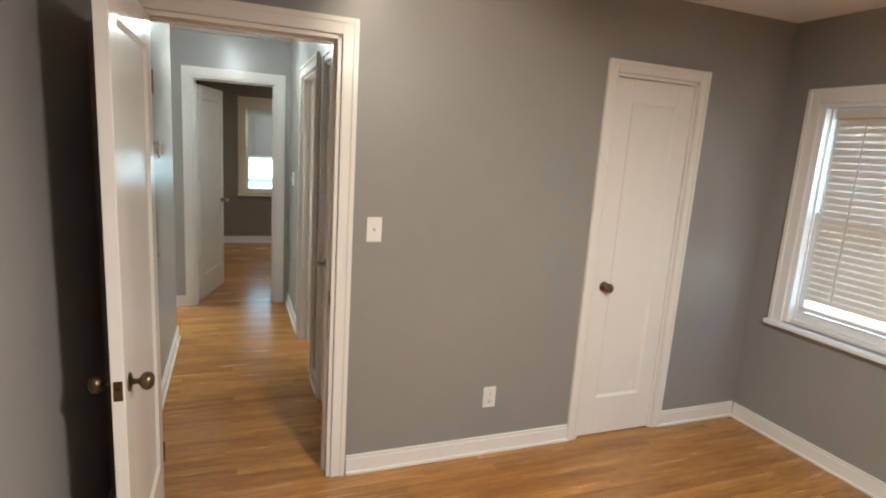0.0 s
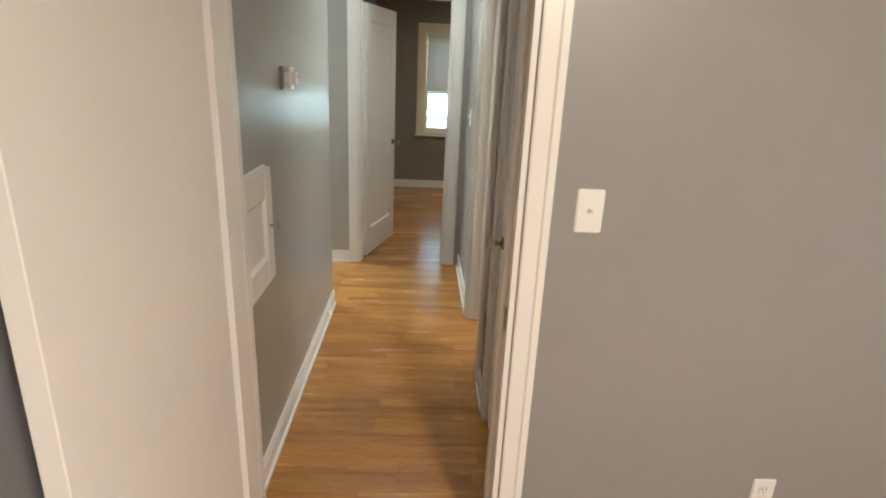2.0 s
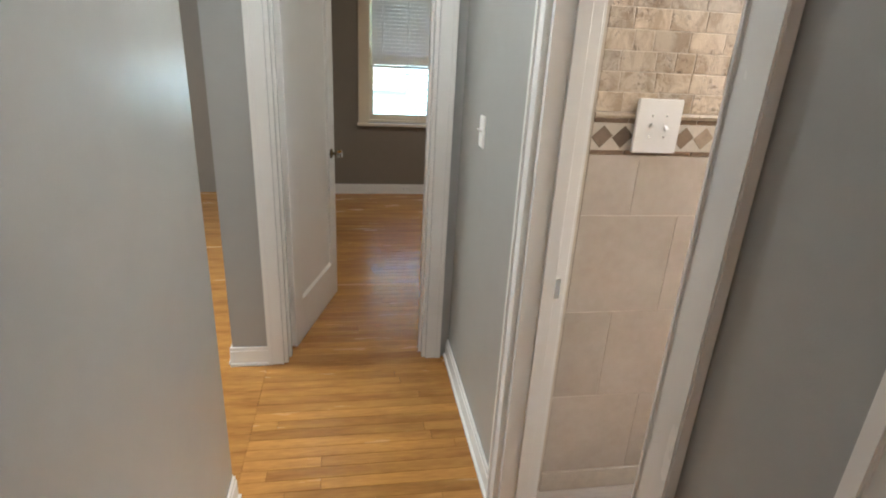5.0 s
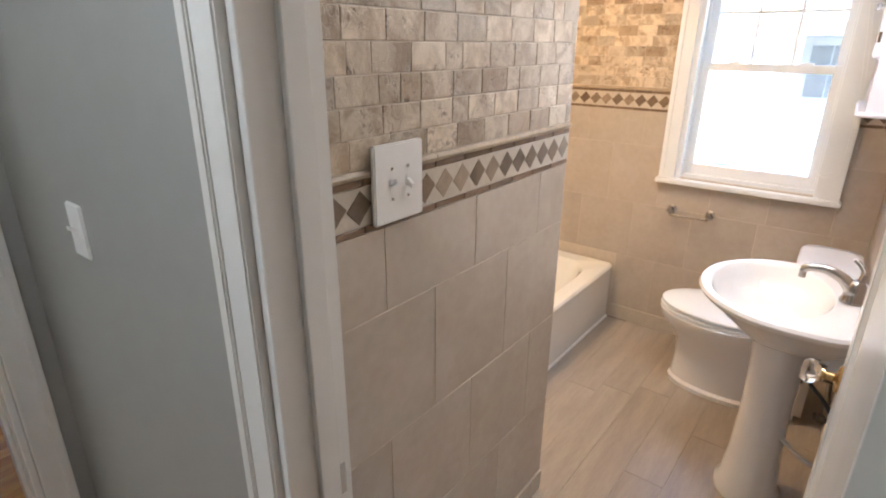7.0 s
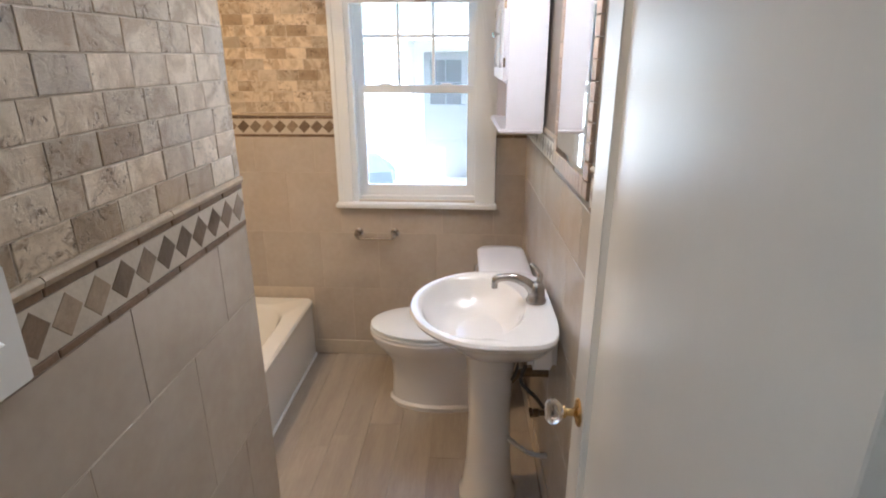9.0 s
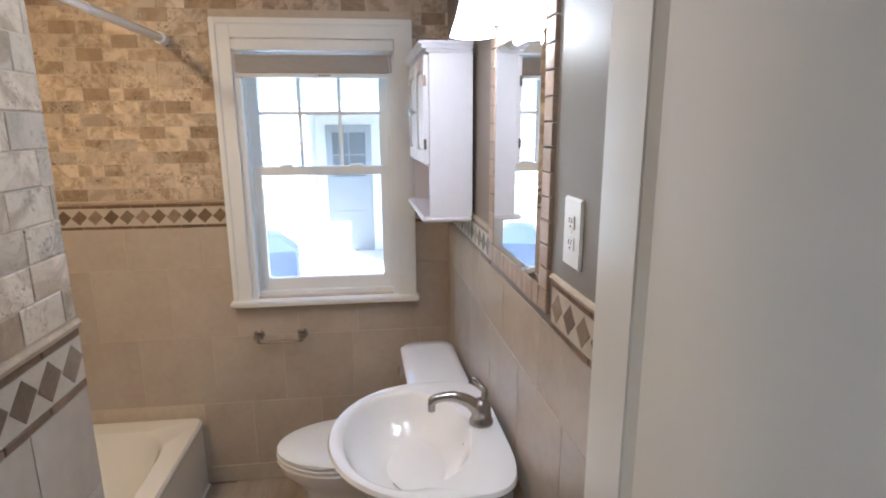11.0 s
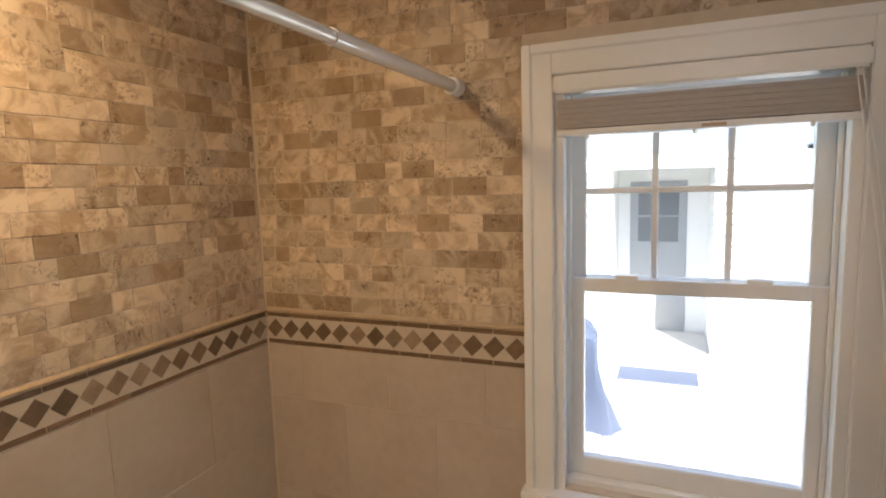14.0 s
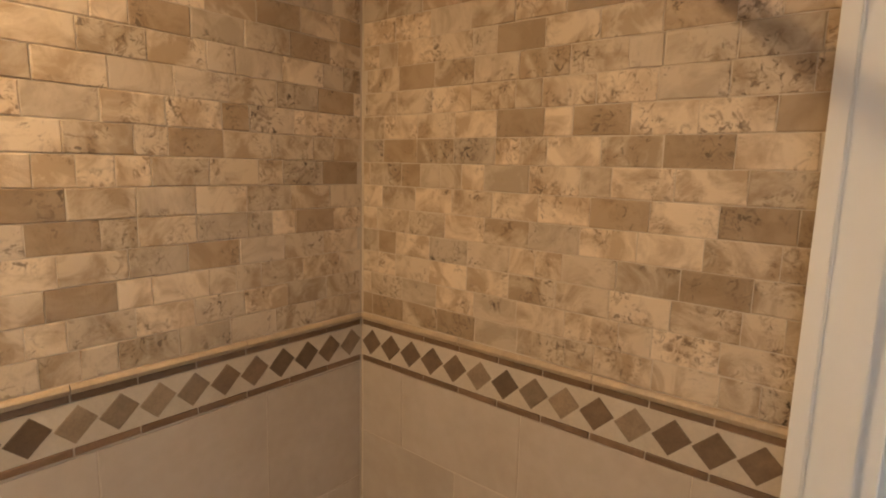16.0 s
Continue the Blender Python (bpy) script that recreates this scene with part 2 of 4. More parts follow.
    for f in ((0, 1, 3, 2), (4, 6, 7, 5), (0, 4, 5, 1), (2, 3, 7, 6), (0, 2, 6, 4), (1, 5, 7, 3)):
        bm.faces.new([v[i] for i in f])


def boxes(name, items, mat, parent=None, bevel=0.0, segs=1):
    bm = bmesh.new()
    for a, b in items:
        add_box(bm, a, b)
    return finish(name, bm, mat, parent, bevel > 0 and segs > 1, bevel, segs)


def loft(name, rings, mat, parent=None, close=(True, True)):
    bm = bmesh.new()
    vs = [[bm.verts.new(p) for p in r] for r in rings]
    for a, b in zip(vs, vs[1:]):
        for i in range(len(a)):
            j = (i + 1) % len(a)
            bm.faces.new((a[i], a[j], b[j], b[i]))
    if close[0]:
        bm.faces.new(vs[0][::-1])
    if close[1]:
        bm.faces.new(vs[-1])
    return finish(name, bm, mat, parent, True)


def lathe(name, profile, mat, parent=None, segs=24, axis="z", at=(0, 0, 0)):
    rings = []
    for r, h in profile:
        ring = []
        for i in range(segs):
            c, s = r * math.cos(2 * math.pi * i / segs), r * math.sin(2 * math.pi * i / segs)
            p = {"z": (c, s, h), "x": (h, c, s), "y": (s, h, c)}[axis]
            ring.append(tuple(u + v for u, v in zip(p, at)))
        rings.append(ring)
    return loft(name, rings, mat, parent)


def tube(name, pts, r, mat, parent=None, segs=10):
    pts = [Vector(p) for p in pts]
    rings, up = [], Vector((0, 0, 1))
    for i, p in enumerate(pts):
        d = (pts[min(i + 1, len(pts) - 1)] - pts[max(i - 1, 0)]).normalized()
        u = d.cross(up if abs(d.z) < 0.95 else Vector((1, 0, 0))).normalized()
        w = d.cross(u)
        rr = r[i] if isinstance(r, (list, tuple)) else r
        rings.append([tuple(p + rr * (math.cos(2 * math.pi * k / segs) * u + math.sin(2 * math.pi * k / segs) * w)) for k in range(segs)])
    return loft(name, rings, mat, parent)


def arc(points, n=6):
    """A smooth line through the given points."""
    p = [Vector(v) for v in points]
    out = []
    for i in range(len(p) - 1):
        a, b, c, d = p[max(i - 1, 0)], p[i], p[i + 1], p[min(i + 2, len(p) - 1)]
        for k in range(n):
            t = k / n
            out.append(0.5 * (2 * b + (c - a) * t + (2 * a - 5 * b + 4 * c - d) * t * t + (3 * b - a - 3 * c + d) * t ** 3))
    return out + [p[-1]]


def base(name, m, label, category, group="", kind=""):
    e = new(name)
    e.empty_display_size = 0.1
    e.matrix_world = m
    return tagged(e, label, category, group, kind)


def structure(ob, label):
    return tagged(ob, label, kind="structure")


def wall(name, axis, face, thick, lo, hi, z0, z1, holes, mat, label):
    """A wall whose room side is the plane axis = face; holes are (lo, hi, z0, z1) along it."""
    cuts = sorted({lo, hi, *(h[0] for h in holes), *(h[1] for h in holes)})
    bm = bmesh.new()

    def put(a, b, c, d):
        if axis == "x":
            add_box(bm, (face, a, c), (face + thick, b, d))
        else:
            add_box(bm, (a, face, c), (b, face + thick, d))

    for a, b in zip(cuts, cuts[1:]):
        inside = [h for h in holes if h[0] <= a + 1e-6 and h[1] >= b - 1e-6]
        z = z0
        for h in sorted(inside, key=lambda q: q[2]):
            if h[2] > z:
                put(a, b, z, h[2])
            z = h[3]
        if z < z1:
            put(a, b, z, z1)
    bmesh.ops.remove_doubles(bm, verts=bm.verts, dist=1e-5)
    return structure(finish(name, bm, mat), label)


# ---- plan ----
H = 2.46            # ceilings
BX0, BX1, BY0, BY1 = 0.36, 3.93, -0.6, 3.665   # bedroom
HX0, HX1, HY0, HY1 = 0.44, 1.36, 3.785, 6.67   # hall
PX0 = -2.2          # side passage off the hall
STUB = 0.275         # end of the wall beside the far room door
FX0, FX1, FY0, FY1 = STUB + 0.12, 2.30, 6.79, 9.86      # far room
TX0, TX1, TY0, TY1, TUBY = 1.48, 4.10, 4.86, 6.79, 6.08   # bathroom; tub front
PARTX, PARTY = 2.53, 5.71                         # corner of the tiled return
SQ = pose(3.5, TY0, 0, 0, 0, 2.0) @ pose(-3.5, -TY0, 0)   # the south wall is out of square
BD = (0.52, 1.285, 0.0, 2.055)     # bedroom door hole
CD = (2.71, 3.255, 0.0, 2.055)     # bedroom closet hole
LD = (3.81, 4.49, 0.0, 2.04)       # linen closet hole in the hall
TD = (4.87, 5.60, 0.0, 2.055)      # bathroom door hole
FD = (0.525, 1.235, 0.0, 2.085)    # far room door hole
BW = (2.20, 3.43, 0.73, 2.0)       # bedroom window hole
TW = (5.115, 5.80, 0.945, 2.085)  # bathroom window hole
FW = (1.01, 1.80, 0.74, 2.06)      # far window hole
SW = (5.6, 6.5, 0.9, 2.0)

wall("wall_bedroom_north", "y", BY1, 0.12, BX0 - 0.12, BX1, 0, H, [BD, CD], GREY, "grey painted bedroom wall with two door openings")
wall("wall_bedroom_east", "x", BX1, 0.15, BY0 - 0.12, BY1 + 0.12, 0, H, [BW], GREY, "grey painted bedroom wall with a wide window")
wall("wall_bedroom_west", "x", BX0, -0.12, BY0 - 0.12, BY1, 0, H, [], GREY, "plain grey painted bedroom wall")
wall("wall_bedroom_south", "y", BY0, -0.12, BX0, BX1, 0, H, [], GREY, "plain grey painted bedroom wall")
wall("wall_hall_west", "x", HX0, -0.12, HY0, 5.80, 0, H, [(3.93, 4.28, 0.82, 1.18)], HALL_GREY, "grey painted hall wall with an access hatch")
wall("wall_hall_east", "x", HX1, 0.12, HY0, HY1, 0, H, [LD, TD], HALL_GREY, "grey painted hall wall with two doors")
wall("wall_hall_north", "y", HY1, 0.12, STUB, 2.41, 0, H, [FD], HALL_GREY, "grey painted wall at the hall's end with a doorway")
wall("wall_passage_south", "y", 5.80, -0.12, PX0, HX0 - 0.12, 0, H, [], HALL_GREY, "grey painted passage wall")
wall("wall_passage_west", "x", PX0, -0.12, 5.68, FY1, 0, H, [], HALL_GREY, "grey painted passage end wall")
wall("wall_far_west", "x", FX0, -0.12, FY0, FY1, 0, H, [], TAUPE, "taupe painted room wall")
wall("wall_far_east", "x", FX1, 0.12, FY0, FY1 + 0.15, 0, H, [], TAUPE, "taupe painted room wall")
wall("wall_far_north", "y", FY1, 0.15, PX0 - 0.12, FX1, 0, H, [FW], TAUPE, "taupe painted wall with a window")
wall("wall_bath_east", "x", TX1 + 0.004, 0.16, TY0 - 0.12, TY1 + 0.12, 0, H, [TW], GROUT, "bathroom outer wall with a sash window")
wall("wall_bath_south", "y", TY0, -0.12, HX1 + 0.13, TX1 + 0.02, 0, H, [], TAUPE, "taupe painted bathroom wall above tile").matrix_world = SQ
wall("wall_bath_north", "y", TY1 + 0.004, 0.12, PARTX - 0.1, TX1 + 0.004, 0, H, [(2.93, 3.29, 1.50, 1.845)], GROUT, "tiled wall behind the tub with a niche")
wall("wall_bath_return", "y", PARTY + 0.004, 0.12, TX0, PARTX - 0.004, 0, H, [], GROUT, "tiled return wall beside the tub")
wall("wall_bath_tub_end", "x", PARTX - 0.004, -0.12, PARTY + 0.132, TY1 + 0.004, 0, H, [], GROUT, "wall at the tub's end")
structure(boxes("niche_back", [((2.90, TY1 + 0.10, 1.47), (3.32, TY1 + 0.128, 1.87))], PINKTILE), "stone back of the shower niche")
for nm, a, b, lab in (("ceiling_bedroom", (BX0 - 0.12, BY0 - 0.12), (BX1 + 0.15, BY1 + 0.06), "white bedroom ceiling"),
                      ("ceiling_hall", (PX0 - 0.12, BY1 + 0.06), (HX1 + 0.06, HY1 + 0.06), "white hall ceiling"),
                      ("ceiling_bathroom", (HX1 + 0.06, BY1 + 0.06), (TX1 + 0.17, TY1 + 0.13), "white bathroom ceiling"),
                      ("ceiling_far_room", (PX0 - 0.12, HY1 + 0.06), (FX1 + 0.12, FY1 + 0.15), "white far room ceiling")):
    structure(boxes(nm, [((*a, H), (*b, H + 0.1))], CEIL), lab)
structure(boxes("closet_back", [((2.6, BY1 + 0.5, 0), (3.4, BY1 + 0.55, H)), ((HX1 + 0.12, 4.60, 0), (2.6, 4.65, H)), ((3.4, BY1 + 0.12, 0), (3.45, BY1 + 0.5, H))], TAUPE), "closet back wall")

# ---- trim ----


def baseboard(name, runs, mat=WHITE, h=0.10):
    """runs: (axis, face, out, lo, hi)."""
    items = []
    for axis, face, out, lo, hi in runs:
        for t, z0, z1 in ((0.014, 0.0, h - 0.018), (0.010, h - 0.018, h), (0.024, 0.0, 0.016)):
            a, b = face, face + out * t
            items.append((((a, lo, z0), (b, hi, z1)) if axis == "x" else ((lo, a, z0), (hi, b, z1))))
    return structure(boxes(name, items, mat, bevel=0.002), "white painted baseboard")


baseboard("baseboard_bedroom", [("y", BY1, -1, 1.365, 2.65), ("y", BY1, -1, 3.32, BX1), ("x", BX1, -1, BY0, BY1 - 0.024), ("x", BX0, 1, BY0, BY1), ("y", BY0, 1, BX0, BX1)])
baseboard("baseboard_hall", [("x", HX0, 1, HY0, 5.80), ("y", 5.80, 1, PX0, HX0), ("x", HX1, -1, 4.555, 4.80), ("x", HX1, -1, 5.685, HY1), ("y", HY1, -1, STUB - 0.012, 0.445), ("x", STUB, -1, HY1, FY1)])
baseboard("baseboard_far_room", [("y", FY1, -1, FX0, FX1), ("x", FX0, 1, FY0, FY1), ("x", FX1, -1, FY0, FY1)])


def casing(name, axis, face, out, hole, mat=WHITE, w=0.072, sides=(1, 1)):
    """Stepped casing round a door opening, with the jamb lining behind it."""
    lo, hi, z0, z1 = hole
    items = []

    def put(a, b, c, d, t):
        p, q = face, face + out * t
        items.append((((p, a, c), (q, b, d)) if axis == "x" else ((a, p, c), (b, q, d))))

    for t, i, o in ((0.016, 0.006, w), (0.022, w - 0.022, w + 0.0012), (0.020, 0.0048, 0.016)):
        if sides[0]:
            put(lo - o, lo - i, z0, z1 + o, t)
        if sides[1]:
            put(hi + i, hi + o, z0, z1 + o, t)
        put(lo - i, hi + i, z1 + i, z1 + o, t)
    return structure(boxes(name, items, mat, bevel=0.003, segs=2), "white painted door casing")


def jamb(name, axis, face, thick, hole, mat=WHITE, stop=0.06):
    lo, hi, z0, z1 = hole
    items = []
    f0, f1 = face - math.copysign(0.004, thick), face + thick + math.copysign(0.004, thick)

    def put(a, b, c, d, p, q):
        items.append((((p, a, c), (q, b, d)) if axis == "x" else ((a, p, c), (b, q, d))))

    put(lo - 0.004, lo + 0.014, z0, z1, f0, f1), put(hi - 0.014, hi + 0.004, z0, z1, f0, f1), put(lo, hi, z1 - 0.014, z1 + 0.004, f0, f1)
    s0, s1 = face + thick * 0.42, face + thick * 0.75
    put(lo + 0.014, lo + 0.026, z0, z1 - 0.014, s0, s1), put(hi - 0.026, hi - 0.014, z0, z1 - 0.014, s0, s1), put(lo + 0.026, hi - 0.026, z1 - 0.026, z1 - 0.014, s0, s1)
    return structure(boxes(name, items, mat, bevel=0.0015), "white painted door jamb")


casing("trim_bedroom_door", "y", BY1, -1, BD)
casing("trim_bedroom_door_hall", "y", BY1 + 0.12, 1, BD, sides=(0, 0))
jamb("jamb_bedroom_door", "y", BY1, 0.12, BD)
casing("trim_closet_door", "y", BY1, -1, CD, w=0.065)
jamb("jamb_closet_door", "y", BY1, 0.12, CD)
casing("trim_linen_door", "x", HX1, -1, LD, w=0.06)
jamb("jamb_linen_door", "x", HX1, 0.12, LD)
casing("trim_bathroom_door", "x", HX1, -1, TD, w=0.085)
casing("trim_bathroom_door_inside", "x", TX0, 1, TD, w=0.085, sides=(1, 1))
jamb("jamb_bathroom_door", "x", HX1, 0.12, TD)
casing("trim_far_door", "y", HY1, -1, FD, w=0.08)
casing("trim_far_door_inside", "y", FY0, 1, FD, w=0.08)
jamb("jamb_far_door", "y", HY1, 0.12, FD)

# ---- doors ----


def knob(parent, at, out, metal, crystal=False):
    """A door knob with its rose; out is the local direction along y."""
    x, y, z = at
    lathe("rose", [(0.004, 0), (0.028, 0), (0.029, 0.003), (0.024, 0.007), (0.012, 0.009), (0.009, 0.012)] if out > 0 else [(0.004, 0), (0.028, 0), (0.029, -0.003), (0.024, -0.007), (0.012, -0.009), (0.009, -0.012)], metal, parent, 20, "y", at)
    prof = [(0.009, 0.008), (0.008, 0.024), (0.012, 0.028), (0.024, 0.036), (0.0285, 0.047), (0.026, 0.058), (0.016, 0.066), (0.003, 0.068)]
    if crystal:
        lathe("stem", [(0.008, out * 0.008), (0.008, out * 0.026), (0.013, out * 0.028), (0.013, out * 0.033)], metal, parent, 14, "y", at)
        lathe("knob", [(0.010, out * 0.033), (0.017, out * 0.037), (0.026, out * 0.048), (0.026, out * 0.056), (0.018, out * 0.066), (0.004, out * 0.068)], CRYSTAL, parent, 12, "y", at)
    else:
        lathe("knob", [(r, out * h) for r, h in prof], metal, parent, 20, "y", at)


def panel_door(name, m, w, h, label, metal, crystal=False, knob_z=0.92, hinge_side=0, t=0.036, sides=(1, -1)):
    """A painted one-panel door, hinged at its origin, that runs along its own x."""
    d = base(name, m, label, "door")
    st, top, bot = 0.105, 0.12, 0.24
    boxes("frame", [((0, -t / 2, 0.008), (st, t / 2, h)), ((w - st, -t / 2, 0.008), (w, t / 2, h)), ((st, -t / 2, h - top), (w - st, t / 2, h)), ((st, -t / 2, 0.008), (w - st, t / 2, bot))], WHITE, d, 0.0015)
    bm = bmesh.new()
    for s in (1, -1):
        y0, y1, g = s * t / 2, s * (t / 2 - 0.010), 0.014
        o = [(st - 0.003, bot - 0.003), (w - st + 0.003, bot - 0.003), (w - st + 0.003, h - top + 0.003), (st - 0.003, h - top + 0.003)]
        n = [(st + g, bot + g), (w - st - g, bot + g), (w - st - g, h - top - g), (st + g, h - top - g)]
        vo = [bm.verts.new((x, y0 * 0.98, z)) for x, z in o]
        vn = [bm.verts.new((x, y1, z)) for x, z in n]
        for i in range(4):
            bm.faces.new((vo[i], vo[(i + 1) % 4], vn[(i + 1) % 4], vn[i]))
        bm.faces.new(vn)
    finish("panel", bm, WHITE, d)
    for s in sides:
        knob(d, (w - 0.062, s * t / 2, knob_z), s, metal, crystal)
    boxes("latch_plate", [((w - 0.001, -0.012, knob_z - 0.03), (w + 0.0015, 0.012, knob_z + 0.03)), ((w, -0.006, knob_z - 0.008), (w + 0.008, 0.006, knob_z + 0.008))], metal, d, 0.0005)
    for z in (0.2, h - 0.28):
        lathe("hinge", [(0.002, z), (0.007, z), (0.007, z + 0.09), (0.002, z + 0.09)], WHITE if hinge_side else metal, d, 10, "z", (-0.004, hinge_side * t / 2 if hinge_side else t / 2, 0))
    return d


panel_door("bedroom_door", pose(0.548, BY1 - 0.01, 0, 0, 0, -90.3), 0.755, 2.03, "white painted one-panel door with aged brass knob, standing open", BRONZE, knob_z=0.88)
panel_door("closet_door", pose(CD[1] - 0.016, BY1 + 0.022, 0, 0, 0, 180), CD[1] - CD[0] - 0.032, 2.037, "closed white painted narrow closet door, dark brass knob", BRONZE, hinge_side=1, sides=(1,), knob_z=0.915)
panel_door("linen_closet_door", pose(HX1 + 0.022, LD[0] + 0.016, 0, 0, 0, 90), LD[1] - LD[0] - 0.032, 2.02, "closed white one-panel hall closet door with crystal knob", BRONZE, True, hinge_side=1, sides=(1,), knob_z=0.90)
panel_door("bathroom_door", pose(TX0 + 0.012, TD[0] + 0.045, 0, 0, 0, -0.6), 0.75, 2.03, "white painted bathroom door with crystal knob, standing open", BRASS, True, knob_z=1.01, sides=(1,))
panel_door("far_room_door", pose(FD[0] + 0.03, FY0 + 0.02, 0, 0, 0, 74), 0.70, 2.03, "white painted door with small knob, opened inwards", BRONZE, True)


def strike(name, m, label, metal):
    s = base(name, m, label, "strike plate")
    boxes("plate", [((-0.001, -0.014, -0.032), (0.0015, 0.014, 0.032))], metal, s, 0.0005)
    boxes("slot", [((-0.0005, -0.006, -0.012), (0.0022, 0.006, 0.012))], DARK, s)


strike("bedroom_strike_plate", pose(BD[1] - 0.0155, BY1 + 0.03, 0.90, 0, 0, 0), "dark brass strike plate on the white jamb", BRONZE)
strike("bathroom_strike_plate", pose(1.455, TD[1] - 0.0155, 0.91, 0, 0, 90), "steel strike plate on the white door jamb", STEEL)

# ---- floors: joint beds here, boards last ----
structure(boxes("floor_bedroom", [((BX0 - 0.12, BY0 - 0.12, -0.14), (BX1 + 0.15, BY1 + 0.06, -0.006))], GAP), "oak strip bedroom floor")
structure(boxes("floor_hall", [((PX0 - 0.12, BY1 + 0.06, -0.14), (HX1 + 0.06, HY1 + 0.06, -0.006))], GAP), "oak strip hall floor")
structure(boxes("floor_far_room", [((PX0 - 0.12, HY1 + 0.06, -0.14), (FX1 + 0.12, FY1 + 0.15, -0.006))], GAP), "oak strip far room floor")
structure(boxes("floor_bathroom", [((HX1 + 0.06, BY1 + 0.06, -0.14), (TX1 + 0.17, TY1 + 0.13, -0.006))], VGAP), "greige plank bathroom floor")


# ---- windows ----


def sash_window(name, axis_m, w, z0, z1, mat, label, cols=0, rows=0, depth=0.15, cas=0.075, sill=0.05):
    """Built on the room face: local x along the wall, y out of the room, z up from the floor; w is the opening's width."""
    d = base(name, axis_m, label, "window", kind="structure")
    h = z1 - z0
    it = []
    for t, i, o in ((0.018, -0.004, cas), (0.026, cas - 0.024, cas + 0.0012)):
        it += [((-o, -t, z0 - 0.01), (-i, 0, z1 + o)), ((w + i, -t, z0 - 0.01), (w + o, 0, z1 + o)), ((-i, -t, z1 + i), (w + i, 0, z1 + o))]
    boxes("casing", it, mat, d, 0.003, 2)
    boxes("sill", [((-cas - 0.012, -sill, z0 - 0.032), (w + cas + 0.012, 0.05, z0 - 0.006))], mat, d, 0.005, 2)
    boxes("frame", [((0, 0, z0 - 0.006), (0.03, depth, z1)), ((w - 0.03, 0, z0 - 0.006), (w, depth, z1)), ((0.03, 0, z1 - 0.03), (w - 0.03, depth, z1)), ((0.03, 0.03, z0 - 0.006), (w - 0.03, depth, z0 + 0.02)),
                    ((0.03, 0.045, z0 + 0.02), (0.042, 0.055, z1 - 0.03)), ((w - 0.042, 0.045, z0 + 0.02), (w - 0.03, 0.055, z1 - 0.03))], mat, d, 0.002)
    mid = z0 + h * 0.505
    a, b = 0.032, w - 0.032
    s = 0.042

    def sash(nm, y0, y1, c, e, bot):
        boxes(nm, [((a, y0, c), (a + s, y1, e)), ((b - s, y0, c), (b, y1, e)), ((a + s, y0, e - 0.038), (b - s, y1, e)), ((a + s, y0, c), (b - s, y1, c + bot))], mat, d, 0.003, 2)
        g = boxes("pane", [((a + s - 0.004, (y0 + y1) / 2 - 0.002, c + bot - 0.004), (b - s + 0.004, (y0 + y1) / 2 + 0.002, e - 0.034))], PANE, d)
        g.visible_shadow = False
        return c + bot, e - 0.038

    sash("lower_sash", 0.058, 0.092, z0 + 0.02, mid + 0.02, 0.055)
    c, e = sash("upper_sash", 0.096, 0.130, mid - 0.018, z1 - 0.03, 0.038)
    it = [((a + s + (b - a - 2 * s) * k / cols - 0.008, 0.106, c), (a + s + (b - a - 2 * s) * k / cols + 0.008, 0.120, e)) for k in range(1, cols)]
    it += [((a + s, 0.107, c + (e - c) * k / rows - 0.008), (b - s, 0.119, c + (e - c) * k / rows + 0.008)) for k in range(1, rows)]
    if it:
        boxes("glazing_bar", it, mat, d, 0.002)
    boxes("sash_lock", [((w * f - 0.03, 0.06, mid + 0.02), (w * f + 0.03, 0.09, mid + 0.03)) for f in (0.27, 0.73)], mat, d, 0.003, 2)
    return d


# local x runs from the wall's higher y to its lower y for the east walls
sash_window("window_bathroom", pose(TX1, TW[1], 0, 0, 0, -90), TW[1] - TW[0], TW[2], TW[3], VINYL, "white vinyl sash window with six upper lights", 3, 2, 0.17)
sash_window("window_bedroom", pose(BX1, BW[1], 0, 0, 0, -90), BW[1] - BW[0], BW[2], BW[3], VINYL, "wide white window behind a lowered blind")
sash_window("window_far_room", pose(FW[0], FY1, 0, 0, 0, 0), FW[1] - FW[0], FW[2], FW[3], CREAM, "cream painted sash window in the far room")

# ---- blinds ----


def slat_blind(name, m, w, top, bottom, label, pitch=0.038, tilt=62, slat=0.048, stack=0.0, mat=BLIND):
    """A lowered slatted blind: head rail, slats, bottom rail, cords."""
    d = base(name, m, label, "blind")
    boxes("head_rail", [((0, -0.028, top - 0.045), (w, 0.028, top))], mat, d, 0.003, 2)
    bm = bmesh.new()
    n = int((top - 0.05 - bottom - 0.03) / pitch)
    c, s = math.cos(radians(tilt)) * slat / 2, math.sin(radians(tilt)) * slat / 2
    for i in range(n):
        z = top - 0.065 - i * pitch
        a = [bm.verts.new(p) for p in ((0.004, -c, z - s), (w - 0.004, -c, z - s), (w - 0.004, 0, z + 0.004), (0.004, 0, z + 0.004), (w - 0.004, c, z + s), (0.004, c, z + s))]
        b = [bm.verts.new((v.co.x, v.co.y + 0.0016, v.co.z + 0.001)) for v in a]
        for f in ((0, 1, 2, 3), (3, 2, 4, 5)):
            bm.faces.new([a[k] for k in f]), bm.faces.new([b[k] for k in f[::-1]])
        bm.faces.new((a[0], b[0], b[1], a[1])), bm.faces.new((a[5], a[4], b[4], b[5]))
    finish("slats", bm, mat, d)
    tagged(d.children[-1], kind="stuff")
    boxes("bottom_rail", [((0, -0.024, bottom), (w, 0.024, bottom + 0.022))], mat, d, 0.003, 2)
